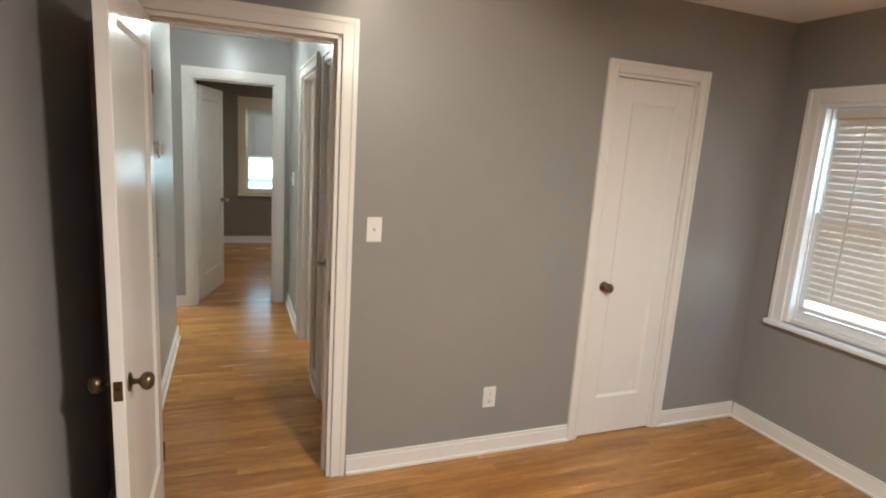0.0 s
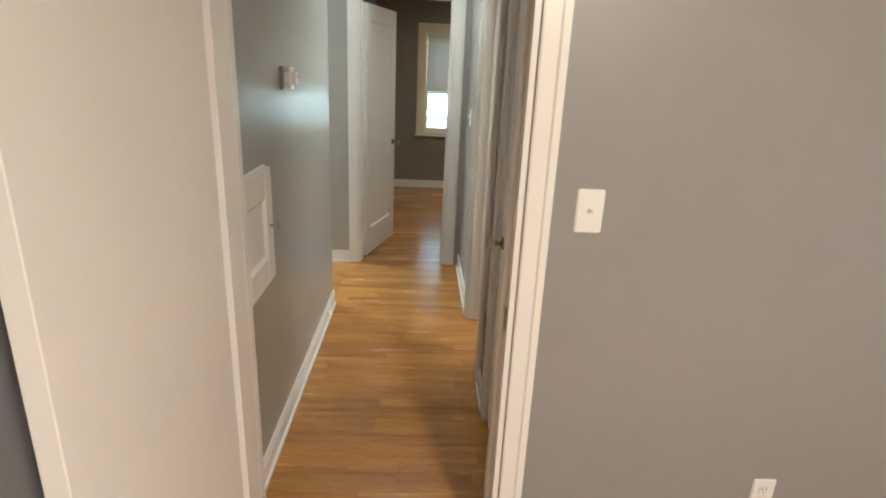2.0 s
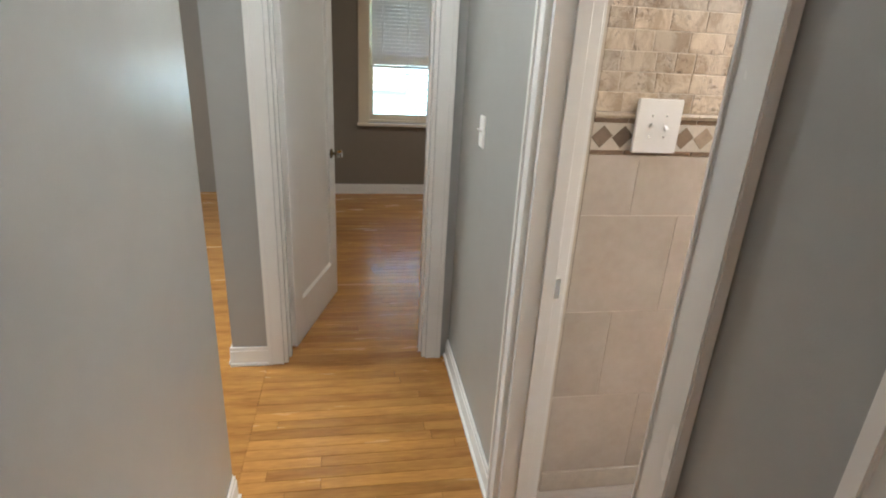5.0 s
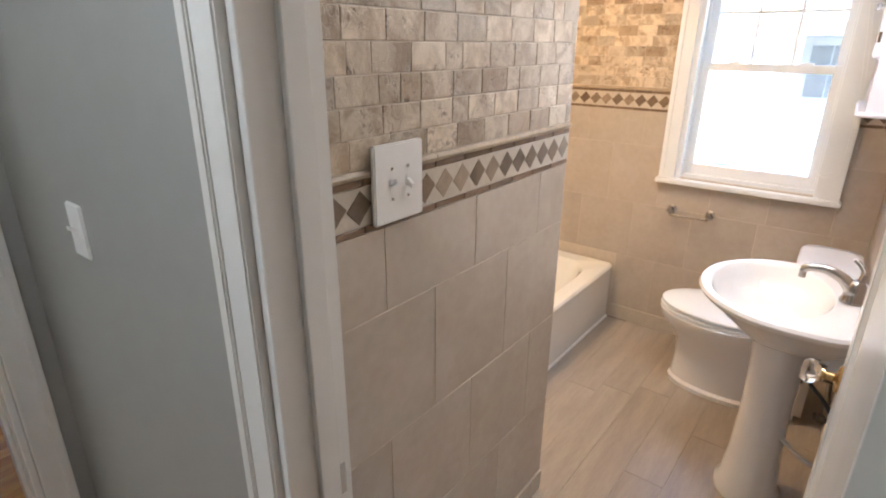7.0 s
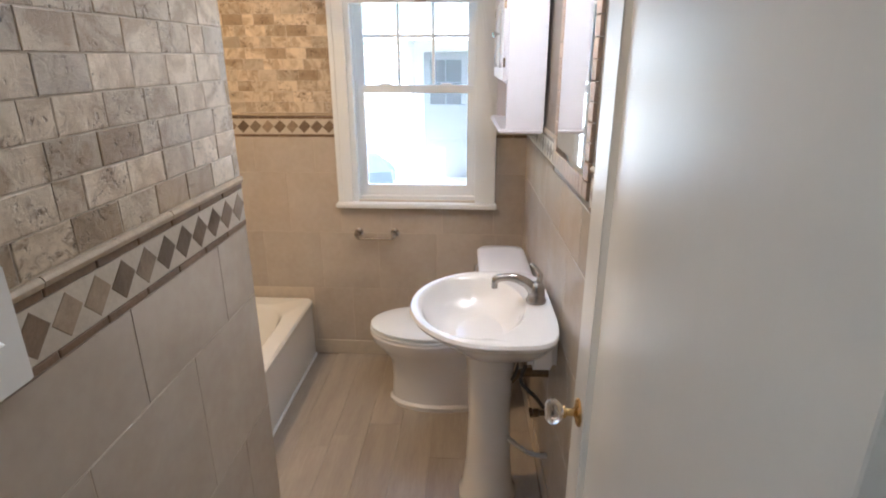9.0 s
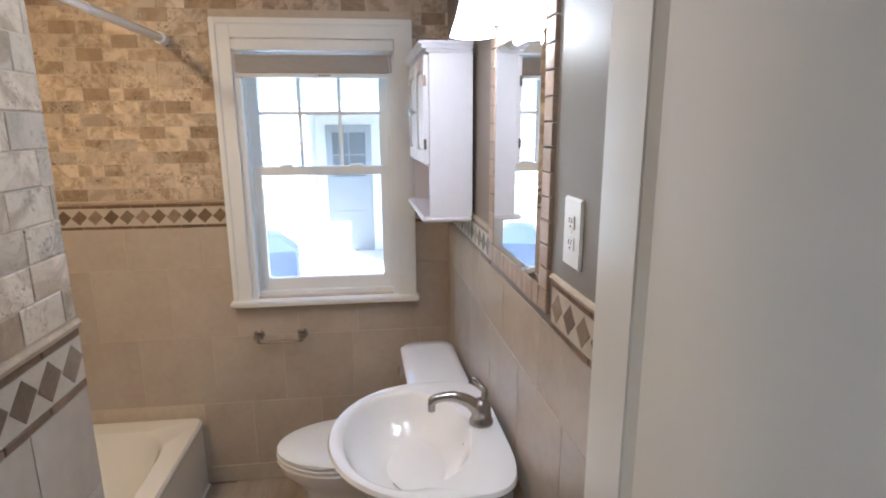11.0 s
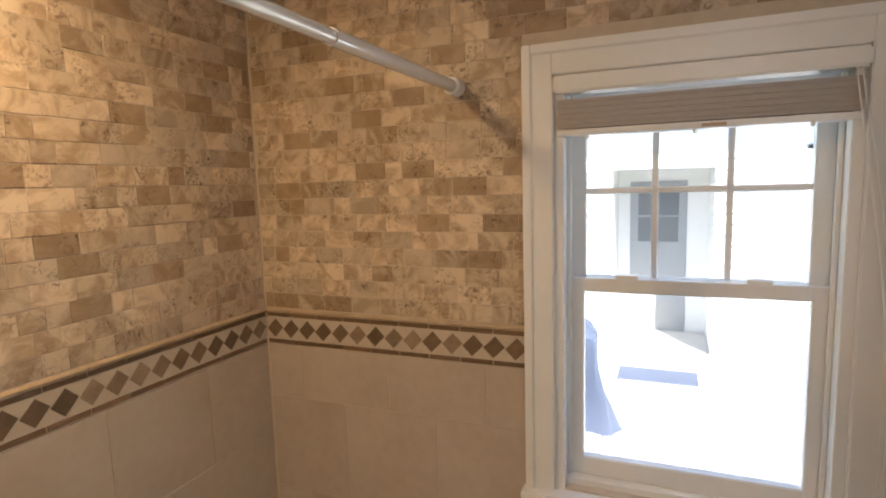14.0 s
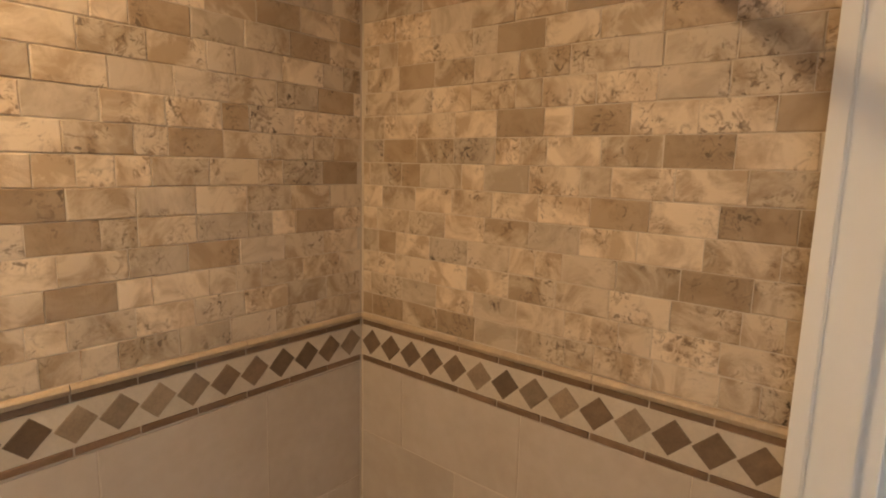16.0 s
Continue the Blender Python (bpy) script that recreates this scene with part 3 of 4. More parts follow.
    for f in (0.15, 0.5, 0.85):
        tube("ladder_cord", [(w * f, -0.026, bottom + 0.02), (w * f, -0.026, top - 0.03)], 0.0016, mat, d, 5)
    return d


slat_blind("bedroom_blind", pose(BX1 + 0.045, BW[1] - 0.075, 0, 0, 0, -90), BW[1] - BW[0] - 0.10, BW[3] - 0.04, 0.82, "beige slatted blind lowered over the bedroom window", tilt=70)
slat_blind("far_room_blind", pose(FW[0] + 0.05, FY1 + 0.03, 0), FW[1] - FW[0] - 0.08, FW[3] - 0.03, 1.27, "cream venetian blind half lowered over the window", pitch=0.034, tilt=68)


def raised_shade(m, w, top):
    """A raised woven shade: rail, folded stack, hem, cords and loop."""
    d = base("roman_blind", m, "grey woven shade raised under a white head rail", "blind")
    boxes("head_rail", [((-0.006, -0.040, top - 0.050), (w + 0.006, 0.026, top - 0.006))], VINYL, d, 0.005, 2)
    boxes("rail_clip", [((w * 0.83, -0.0365, top - 0.042), (w * 0.87, -0.033, top - 0.030))], DARK, d, 0.001)
    bm = bmesh.new()
    for i in range(16):
        z = top - 0.066 - i * 0.0046
        o = 0.002 * math.sin(i * 2.1)
        add_box(bm, (0.002 + 0.001 * (i % 2), -0.026 - o, z - 0.0039), (w - 0.002, 0.022 + o, z))
    finish("folds", bm, SHADE_FABRIC, d)
    boxes("hem_bar", [((0, -0.028, top - 0.158), (w, 0.024, top - 0.142))], VINYL, d, 0.004, 2)
    boxes("label_tag", [((w * 0.52, -0.0292, top - 0.155), (w * 0.60, -0.0275, top - 0.147))], PINKTILE, d)
    for f in (0.12, 0.5, 0.86):
        lathe("cord_end", [(0.002, 0), (0.005, -0.002), (0.004, -0.012)], VINYL, d, 8, "z", (w * f, -0.02, top - 0.157))
    tube("cord", arc([(w - 0.01, -0.03, top - 0.05), (w + 0.06, -0.06, 1.55), (w + 0.075, -0.065, 1.22), (w + 0.06, -0.065, 1.08), (w + 0.01, -0.06, 1.05), (w - 0.03, -0.06, 1.07)]), 0.0018, VINYL, d, 6)
    tube("cord", arc([(w - 0.02, -0.03, top - 0.05), (w + 0.05, -0.06, 1.5), (w + 0.065, -0.065, 1.2), (w + 0.05, -0.065, 1.09), (w + 0.005, -0.06, 1.07)]), 0.0018, VINYL, d, 6)


raised_shade(pose(TX1 + 0.012, TW[1] - 0.012, 0, 0, 0, -90), TW[1] - TW[0] - 0.024, TW[3] - 0.002)

# ---- plates and small wall things ----


def plate(name, m, w, h, label, kind_of):
    """A wall plate on the plane y = 0 of its pose, facing -y."""
    d = base(name, m, label, kind_of)
    boxes("plate", [((-w / 2, -0.006, -h / 2), (w / 2, 0.006, h / 2))], PLATE, d, 0.003, 2)
    gang = 2 if w > 0.1 and kind_of == "light switch" else 1
    for g in range(gang):
        x = (g - (gang - 1) / 2) * 0.046
        for z in (-0.030, 0.030) if kind_of == "light switch" else (0.0,):
            lathe("screw", [(0.0005, -0.0062), (0.0032, -0.0062), (0.0030, -0.0075), (0.0005, -0.0076)], STEEL if gang == 2 else PLATE, d, 10, "y", (x, 0, z))
        if kind_of == "light switch":
            boxes("slot", [((x - 0.0055, -0.0066, -0.0125), (x + 0.0055, -0.004, 0.0125))], PLATE, d)
            up = 1 if g == 0 else -1
            loft("toggle", [[(x + a * 0.0045, -0.005 - 0.016 * t, up * 0.010 * t + b * (0.006 - 0.002 * t)) for a, b in ((-1, -1), (1, -1), (1, 1), (-1, 1))] for t in (0, 0.5, 1)], PLATE, d)
        else:
            for z in (-0.021, 0.021):
                boxes("receptacle", [((-0.0165, -0.0085, z - 0.014), (0.0165, -0.005, z + 0.014))], PLATE, d, 0.003, 2)
                boxes("slot", [((sx - 0.0012, -0.0092, z - 0.001), (sx + 0.0012, -0.008, z + 0.008)) for sx in (-0.006, 0.006)] + [((-0.0022, -0.0092, z - 0.010), (0.0022, -0.008, z - 0.006))], DARK, d)
    return d


plate("light_switch", pose(1.461, BY1, 1.228), 0.072, 0.116, "white toggle light switch on the grey bedroom wall", "light switch")
plate("wall_outlet", pose(2.130, BY1, 0.325), 0.072, 0.116, "white duplex outlet low on the grey wall", "outlet")
plate("double_light_switch", pose(1.747, PARTY - 0.010, 1.372), 0.140, 0.155, "oversized white double toggle switch on bathroom tile", "light switch")
plate("hall_light_switch", pose(HX1, 6.25, 1.255, 0, 0, -90), 0.072, 0.118, "white toggle light switch on the hall wall", "light switch")
plate("bathroom_outlet", SQ @ pose(2.588, TY0, 1.515, 0, 0, 180), 0.085, 0.135, "white duplex outlet beside the mirror", "outlet")
plate("far_room_outlet", pose(1.42, FY1 - 0.014, 0.055, 0, 90, 0), 0.05, 0.075, "small outlet in the far room baseboard", "outlet")

d = base("alarm_detector", pose(HX0, 4.65, 1.505, 0, 0, 90), "white rounded plastic detector on the hall wall", "detector")
# taupe on the mount puts the shading of its side into the colour
boxes("back_plate", [((-0.048, -0.016, -0.046), (0.048, 0, 0.046))], TAUPE, d, 0.004, 2)
boxes("cover", [((-0.046, -0.062, -0.043), (0.046, -0.014, 0.043))], PLATE, d, 0.02, 5)
lathe("sensor", [(0.001, -0.0625), (0.004, -0.0625), (0.004, -0.060), (0.001, -0.060)], DARK, d, 10, "y", (0.02, 0, 0.005))


def hatch(y0, y1, z0, z1):
    """A small framed access door in the hall wall."""
    d = base("access_hatch", pose(HX0, y0, z0, 0, 0, 90), "small white painted panelled hatch in the hall wall", "hatch")
    w, h = y1 - y0, z1 - z0
    p, q = 0.085, 0.105
    boxes("casing", [((0, -0.016, 0), (w, 0, 0.014)), ((0, -0.016, h - 0.014), (w, 0, h)), ((0, -0.016, 0.014), (0.014, 0, h - 0.014)), ((w - 0.014, -0.016, 0.014), (w, 0, h - 0.014))], WHITE, d, 0.003, 2)
    boxes("door", [((0.004, -0.034, 0.004), (p, -0.016, h - 0.004)), ((w - p, -0.034, 0.004), (w - 0.004, -0.016, h - 0.004)), ((p, -0.034, h - q), (w - p, -0.016, h - 0.004)), ((p, -0.034, 0.004), (w - p, -0.016, q))], WHITE, d, 0.003, 2)
    bm = bmesh.new()
    vo = [bm.verts.new((x, -0.0335, z)) for x, z in ((p - 0.003, q - 0.003), (w - p + 0.003, q - 0.003), (w - p + 0.003, h - q + 0.003), (p - 0.003, h - q + 0.003))]
    vn = [bm.verts.new((x, -0.023, z)) for x, z in ((p + 0.012, q + 0.012), (w - p - 0.012, q + 0.012), (w - p - 0.012, h - q - 0.012), (p + 0.012, h - q - 0.012))]
    for k in range(4):
        bm.faces.new((vo[k], vo[(k + 1) % 4], vn[(k + 1) % 4], vn[k]))
    bm.faces.new(vn)
    finish("panel", bm, WHITE, d)
    for z in (0.07, h - 0.13):
        boxes("hinge", [((0.012, -0.037, z), (0.034, -0.033, z + 0.06))], WHITE, d, 0.0015)
    lathe("knob", [(0.004, -0.018), (0.006, -0.034), (0.006, -0.048), (0.013, -0.054), (0.014, -0.062), (0.004, -0.066)], NICKEL, d, 16, "y", (w - 0.045, 0, h * 0.5))


hatch(3.90, 4.285, 0.78, 1.21)
structure(boxes("hatch_back", [((HX0 - 0.10, 3.92, 0.80), (HX0 - 0.02, 4.29, 1.20))], WHITE), "painted board behind the hatch")

# ---- bathroom fixtures ----


def tub():
    d = base("bathtub", pose(PARTX, TUBY, 0), "white enamel alcove bathtub with a plain apron", "bathtub")
    L, W, T = TX1 - PARTX - 0.004, TY1 - TUBY - 0.004, 0.36
    boxes("apron", [((0.004, 0, 0), (L, 0.03, T - 0.03))], TUBMAT, d, 0.008, 3)
    n = 48

    def ring(x0, x1, y0, y1, z, k):
        out = []
        for i in range(n):
            a = 2 * math.pi * i / n
            c, s = math.cos(a), math.sin(a)
            out.append(((x0 + x1) / 2 + (x1 - x0) / 2 * math.copysign(abs(c) ** k, c), (y0 + y1) / 2 + (y1 - y0) / 2 * math.copysign(abs(s) ** k, s), z))
        return out

    loft("basin", [ring(0.004, L, -0.012, W, T - 0.04, 0.06), ring(0.004, L, -0.014, W, T - 0.012, 0.06), ring(0.010, L - 0.004, -0.004, W - 0.006, T, 0.06), ring(0.09, L - 0.10, 0.075, W - 0.06, T, 0.35),
                   ring(0.105, L - 0.115, 0.09, W - 0.075, T - 0.02, 0.4), ring(0.16, L - 0.20, 0.12, W - 0.10, 0.14, 0.45), ring(0.22, L - 0.28, 0.17, W - 0.15, 0.09, 0.5)], TUBMAT, d, (False, True))


tub()
structure(boxes("tub_caulk", [((PARTX + 0.01, TUBY - 0.012, 0), (TX1 - 0.02, TUBY - 0.002, 0.012))], VINYL), "white caulk line under the tub")


def toilet(m):
    """Faces +y; its back stands on y = 0."""
    d = base("toilet", m, "white porcelain two-piece toilet with closed lid", "toilet")
    n = 32

    def egg(cy, w, f, b, z, pinch=0.0):
        out = []
        for i in range(n):
            a = 2 * math.pi * i / n
            s, c = math.sin(a), math.cos(a)
            out.append((w * c * (1 - pinch * max(s, 0) ** 2), cy + (f if s > 0 else b) * s, z))
        return out

    loft("bowl", [egg(0.42, 0.128, 0.262, 0.28, 0.0), egg(0.42, 0.130, 0.265, 0.28, 0.022), egg(0.42, 0.116, 0.252, 0.26, 0.034), egg(0.43, 0.114, 0.236, 0.25, 0.15), egg(0.44, 0.124, 0.232, 0.25, 0.25), egg(0.46, 0.155, 0.262, 0.24, 0.315), egg(0.48, 0.182, 0.285, 0.245, 0.365), egg(0.48, 0.185, 0.29, 0.25, 0.395), egg(0.48, 0.178, 0.283, 0.245, 0.402)], PORCELAIN, d)
    loft("trapway", [[(x * 0.105, 0.30 + 0.10 * math.cos(a), 0.13 + 0.10 * math.sin(a)) for a in [2 * math.pi * k / 18 for k in range(18)]] for x in (-1, -0.92, 0, 0.92, 1)], PORCELAIN, d)
    boxes("pedestal_back", [((-0.10, 0.08, 0), (0.10, 0.36, 0.38))], PORCELAIN, d, 0.03, 4)
    loft("seat", [egg(0.475, 0.180, 0.290, 0.225, 0.404), egg(0.475, 0.186, 0.296, 0.23, 0.410), egg(0.475, 0.186, 0.296, 0.23, 0.418), egg(0.475, 0.180, 0.290, 0.225, 0.423)], SEAT, d)
    loft("lid", [egg(0.47, 0.182, 0.290, 0.225, 0.427), egg(0.47, 0.188, 0.298, 0.23, 0.432), egg(0.47, 0.187, 0.297, 0.23, 0.442), egg(0.47, 0.170, 0.280, 0.21, 0.450), egg(0.46, 0.10, 0.17, 0.14, 0.455)], SEAT, d)
    for x in (-0.075, 0.075):
        boxes("hinge", [((x - 0.02, 0.225, 0.40), (x + 0.02, 0.26, 0.44))], SEAT, d, 0.006, 3)

    def rr(w, y0, y1, z, r=0.03):
        out = []
        for cx, cy, a0 in ((w - r, y1 - r, 0), (-w + r, y1 - r, 90), (-w + r, y0 + r, 180), (w - r, y0 + r, 270)):
            out += [(cx + r * math.cos(radians(a0 + k * 18)), cy + r * math.sin(radians(a0 + k * 18)), z) for k in range(6)]
        return out

    loft("tank", [rr(0.18, 0.03, 0.20, 0.385), rr(0.195, 0.015, 0.215, 0.42), rr(0.215, 0.01, 0.228, 0.735)], PORCELAIN, d)
    loft("tank_lid", [rr(0.222, 0.006, 0.236, 0.735, 0.05), rr(0.228, 0.004, 0.242, 0.742, 0.06), rr(0.228, 0.004, 0.242, 0.758, 0.06), rr(0.215, 0.012, 0.232, 0.768, 0.06), rr(0.17, 0.04, 0.19, 0.772, 0.05)], PORCELAIN, d)
    tube("flush_lever", [(0.17, 0.232, 0.68), (0.15, 0.25, 0.68), (0.09, 0.252, 0.672)], 0.006, STEEL, d, 10)
    for x in (-0.115, 0.115):
        lathe("bolt_cap", [(0.014, 0), (0.014, 0.012), (0.008, 0.022), (0.001, 0.024)], PORCELAIN, d, 14, "z", (x * 0.93, 0.42, 0.018))
    tube("supply_hose", arc([(0.19, 0.0, 0.20), (0.20, 0.05, 0.19), (0.19, 0.09, 0.26), (0.16, 0.10, 0.39)]), 0.007, HOSE, d)


toilet(SQ @ pose(3.69, TY0 + 0.014, 0))


def sink(m):
    """A pedestal basin that faces +y with its back on y = 0."""
    d = base("pedestal_sink", m, "white porcelain pedestal sink with a wide oval basin", "sink")
    n = 56

    def rim(w, dep, z, back=0.0, sq=1.0):
        """Round front, straighter back."""
        out = []
        for i in range(n):
            a = 2 * math.pi * i / n
            c, s = math.cos(a), math.sin(a)
            if s >= 0:
                out.append((w * c, 0.215 + (dep - 0.215) * s, z))
            else:
                k = 0.42 * sq + (1 - sq)
                out.append((w * math.copysign(abs(c) ** k, c) * (1 - 0.03 * abs(s) ** 2), 0.215 + (0.215 - back) * -math.copysign(abs(s) ** k, 1), z))
        return out

    R = 0.845
    loft("basin", [rim(0.10, 0.33, 0.66, 0.06), rim(0.16, 0.37, 0.70, 0.03), rim(0.235, 0.44, 0.765, 0.008), rim(0.286, 0.485, 0.805, 0.004), rim(0.309, 0.505, R - 0.022, 0.003), rim(0.316, 0.511, R - 0.010, 0.003), rim(0.309, 0.506, R, 0.005), rim(0.292, 0.490, R + 0.003, 0.014)]
         + [[(0.258 * e * math.cos(2 * math.pi * i / n), 0.285 + 0.188 * e * math.sin(2 * math.pi * i / n), z) for i in range(n)] for e, z in ((1.0, R - 0.002), (0.965, R - 0.012), (0.90, R - 0.045), (0.78, R - 0.085), (0.58, R - 0.118), (0.30, R - 0.135), (0.10, R - 0.138))], PORCELAIN, d)
    lathe("drain", [(0.002, R - 0.136), (0.022, R - 0.136), (0.022, R - 0.133), (0.012, R - 0.131), (0.002, R - 0.131)], STEEL, d, 20, "z", (0, 0.285, 0))
    boxes("overflow", [((-0.018, 0.1165, R - 0.062), (-0.010, 0.1185, R - 0.046))], DARK, d)
    loft("pedestal", [[(w * math.cos(2 * math.pi * i / 28), 0.215 + dp * math.sin(2 * math.pi * i / 28), z) for i in range(28)] for w, dp, z in ((0.125, 0.115, 0.0), (0.125, 0.115, 0.025), (0.112, 0.10, 0.05), (0.098, 0.088, 0.18), (0.088, 0.08, 0.40), (0.090, 0.085, 0.58), (0.105, 0.10, 0.66), (0.14, 0.13, 0.73))], PORCELAIN, d)
    boxes("wall_bracket", [((-0.16, 0.0, 0.66), (0.16, 0.10, 0.80))], PORCELAIN, d, 0.02, 3)
    f = base("sink_faucet", m @ pose(0.015, 0.058, R + 0.002), "brushed nickel single-lever basin faucet", "faucet")
    lathe("body", [(0.036, 0), (0.036, 0.008), (0.031, 0.016), (0.029, 0.035), (0.028, 0.058), (0.021, 0.072), (0.006, 0.078)], NICKEL, f, 24)
    pts = arc([(0, 0.005, 0.035), (0, 0.035, 0.07), (0, 0.085, 0.092), (0, 0.135, 0.090), (0, 0.150, 0.078)], 5)
    tube("spout", pts, [0.023 - 0.009 * min(1, i / 12) for i in range(len(pts))], NICKEL, f, 16)
    lathe("aerator", [(0.002, 0.052), (0.011, 0.052), (0.011, 0.078), (0.002, 0.080)], NICKEL, f, 16, "z", (0, 0.150, 0))
    tube("lever", arc([(0, -0.004, 0.066), (0.012, -0.012, 0.098), (0.030, 0.010, 0.125), (0.034, 0.022, 0.128)], 4), [0.010] * 5 + [0.0075] * 5 + [0.006] * 3, NICKEL, f, 12)
    p = base("sink_drain_trap", m @ pose(-0.05, 0.0, 0.0), "dark pipework and shut-off valve under the sink", "pipe")
    tube("trap", arc([(0.05, 0.24, 0.70), (0.05, 0.22, 0.60), (0.05, 0.16, 0.52), (0.05, 0.10, 0.56), (0.05, 0.0, 0.56)]), 0.017, BRONZE, p, 12)
    tube("hose", arc([(-0.06, 0.10, 0.66), (-0.075, 0.115, 0.60), (-0.06, 0.06, 0.53), (-0.07, 0.03, 0.49)]), 0.007, DARK, p, 10)
    tube("hose", arc([(-0.02, 0.12, 0.66), (-0.03, 0.13, 0.61), (-0.01, 0.14, 0.57)]), 0.006, DARK, p, 10)
    lathe("valve", [(0.002, 0), (0.026, 0.0), (0.024, 0.008), (0.010, 0.012), (0.010, 0.045), (0.016, 0.048), (0.016, 0.068), (0.004, 0.070)], BRONZE, p, 16, "y", (-0.07, 0, 0.47))
    boxes("valve_handle", [((-0.098, 0.068, 0.462), (-0.042, 0.080, 0.478))], BRONZE, p, 0.005, 2)
    tube("supply_line", arc([(-0.08, 0.01, 0.29), (-0.08, 0.07, 0.30), (0.0, 0.14, 0.30), (0.09, 0.16, 0.27)]), 0.009, HOSE, p, 10)


sink(SQ @ pose(3.045, TY0 + 0.014, 0))


def wall_cabinet(x0, x1, z0, z1, dep):
    d = base("wall_cabinet", SQ @ pose(x1, TY0 + 0.014, z0, 0, 0, 180), "white two-door wall cabinet with an open lower shelf", "cabinet")
    # local x runs from the window end to the near end; -y is the front
    w, h, sh = x1 - x0, z1 - z0, 0.20
    boxes("body", [((0, -dep, 0.02), (0.016, 0, h - 0.03)), ((w - 0.016, -dep, 0.02), (w, 0, h - 0.03)), ((0.016, -dep + 0.002, sh - 0.008), (w - 0.016, -0.008, sh + 0.008)), ((0.016, -0.008, 0.02), (w - 0.016, 0, h - 0.03)), ((0.016, -dep + 0.02, h - 0.046), (w - 0.016, -0.008, h - 0.03))], CABINET, d, 0.0015)
    boxes("base_shelf", [((-0.012, -dep - 0.028, 0), (w + 0.006, 0, 0.02))], CABINET, d, 0.006, 3)
    boxes("crown", [((-0.006, -dep - 0.012, h - 0.03), (w + 0.006, 0, h - 0.018)), ((-0.014, -dep - 0.026, h - 0.018), (w + 0.014, 0, h - 0.006)), ((-0.022, -dep - 0.036, h - 0.006), (w + 0.022, 0, h + 0.006))], CABINET, d, 0.004, 2)
    for i in range(2):
        a, b = 0.004 + i * (w - 0.008) / 2 + 0.001, 0.004 + (i + 1) * (w - 0.008) / 2 - 0.001
        zb, zt, s, y0, y1 = sh + 0.004, h - 0.036, 0.045, -dep - 0.018, -dep - 0.001
        boxes("door", [((a, y0, zb), (a + s, y1, zt)), ((b - s, y0, zb), (b, y1, zt)), ((a + s, y0, zt - s), (b - s, y1, zt)), ((a + s, y0, zb), (b - s, y1, zb + s)), ((a + s, y0 + 0.008, zb + s), (b - s, y1, zt - s)), ((a + s + 0.012, y0 + 0.004, zb + s + 0.012), (b - s - 0.012, y1, zt - s - 0.012))], CABINET, d, 0.0025, 2)
        kx = b - 0.022 if i == 0 else a + 0.022
        lathe("knob", [(0.004, y0), (0.005, y0 - 0.010), (0.012, y0 - 0.014), (0.013, y0 - 0.022), (0.008, y0 - 0.027), (0.001, y0 - 0.028)], STEEL, d, 16, "y", (kx, 0, (zb + zt) / 2 + 0.0))
        hx = a - 0.001 if i == 0 else b + 0.001
        for z in (zb + 0.05, zt - 0.10):
            boxes("hinge", [((hx - 0.0025, y0 - 0.001, z), (hx + 0.0025, y0 + 0.008, z + 0.035))], BRONZE, d, 0.0008)
    return d


wall_cabinet(3.49, 4.03, 1.385, 1.985, 0.15)

# mirror, framed in small stone tiles
MX0, MX1, MZ0, MZ1 = 2.763, 3.20, 1.362, 1.93
mir = base("bathroom_mirror", SQ @ pose((MX0 + MX1) / 2, TY0 + 0.004, (MZ0 + MZ1) / 2, 0, 0, 180), "rectangular wall mirror with a rosy stone border", "mirror")
w2, h2, bv = (MX1 - MX0) / 2, (MZ1 - MZ0) / 2, 0.022
bm = bmesh.new()
o = [bm.verts.new(p) for p in ((-w2, -0.004, -h2), (w2, -0.004, -h2), (w2, -0.004, h2), (-w2, -0.004, h2))]
i_ = [bm.verts.new(p) for p in ((-w2 + bv, -0.0075, -h2 + bv), (w2 - bv, -0.0075, -h2 + bv), (w2 - bv, -0.0075, h2 - bv), (-w2 + bv, -0.0075, h2 - bv))]
k_ = [bm.verts.new((v.co.x, 0, v.co.z)) for v in o]
for k in range(4):
    bm.faces.new((o[k], o[(k + 1) % 4], i_[(k + 1) % 4], i_[k])), bm.faces.new((k_[k], k_[(k + 1) % 4], o[(k + 1) % 4], o[k]))
bm.faces.new(i_), bm.faces.new(k_)
finish("glass", bm, MIRROR, mir)


def vanity_light(x, z):
    d = base("vanity_light", SQ @ pose(x, TY0, z, 0, 0, 180), "two-shade nickel vanity light, lit, above the mirror", "wall lamp")
    boxes("back_plate", [((-0.19, -0.022, 0.10), (0.19, 0, 0.17))], NICKEL, d, 0.01, 3)
    for s in (-0.115, 0.115):
        tube("arm", arc([(s, -0.02, 0.135), (s, -0.07, 0.165), (s, -0.088, 0.15), (s, -0.092, 0.12)], 4), 0.008, NICKEL, d, 10)
        lathe("shade", [(0.022, 0.125), (0.030, 0.115), (0.036, 0.085), (0.046, 0.045), (0.062, 0.0), (0.059, 0.0), (0.043, 0.045), (0.033, 0.085), (0.026, 0.112), (0.004, 0.118)], BULB, d, 28, "z", (s, -0.092, 0))


vanity_light(3.0, 1.95)

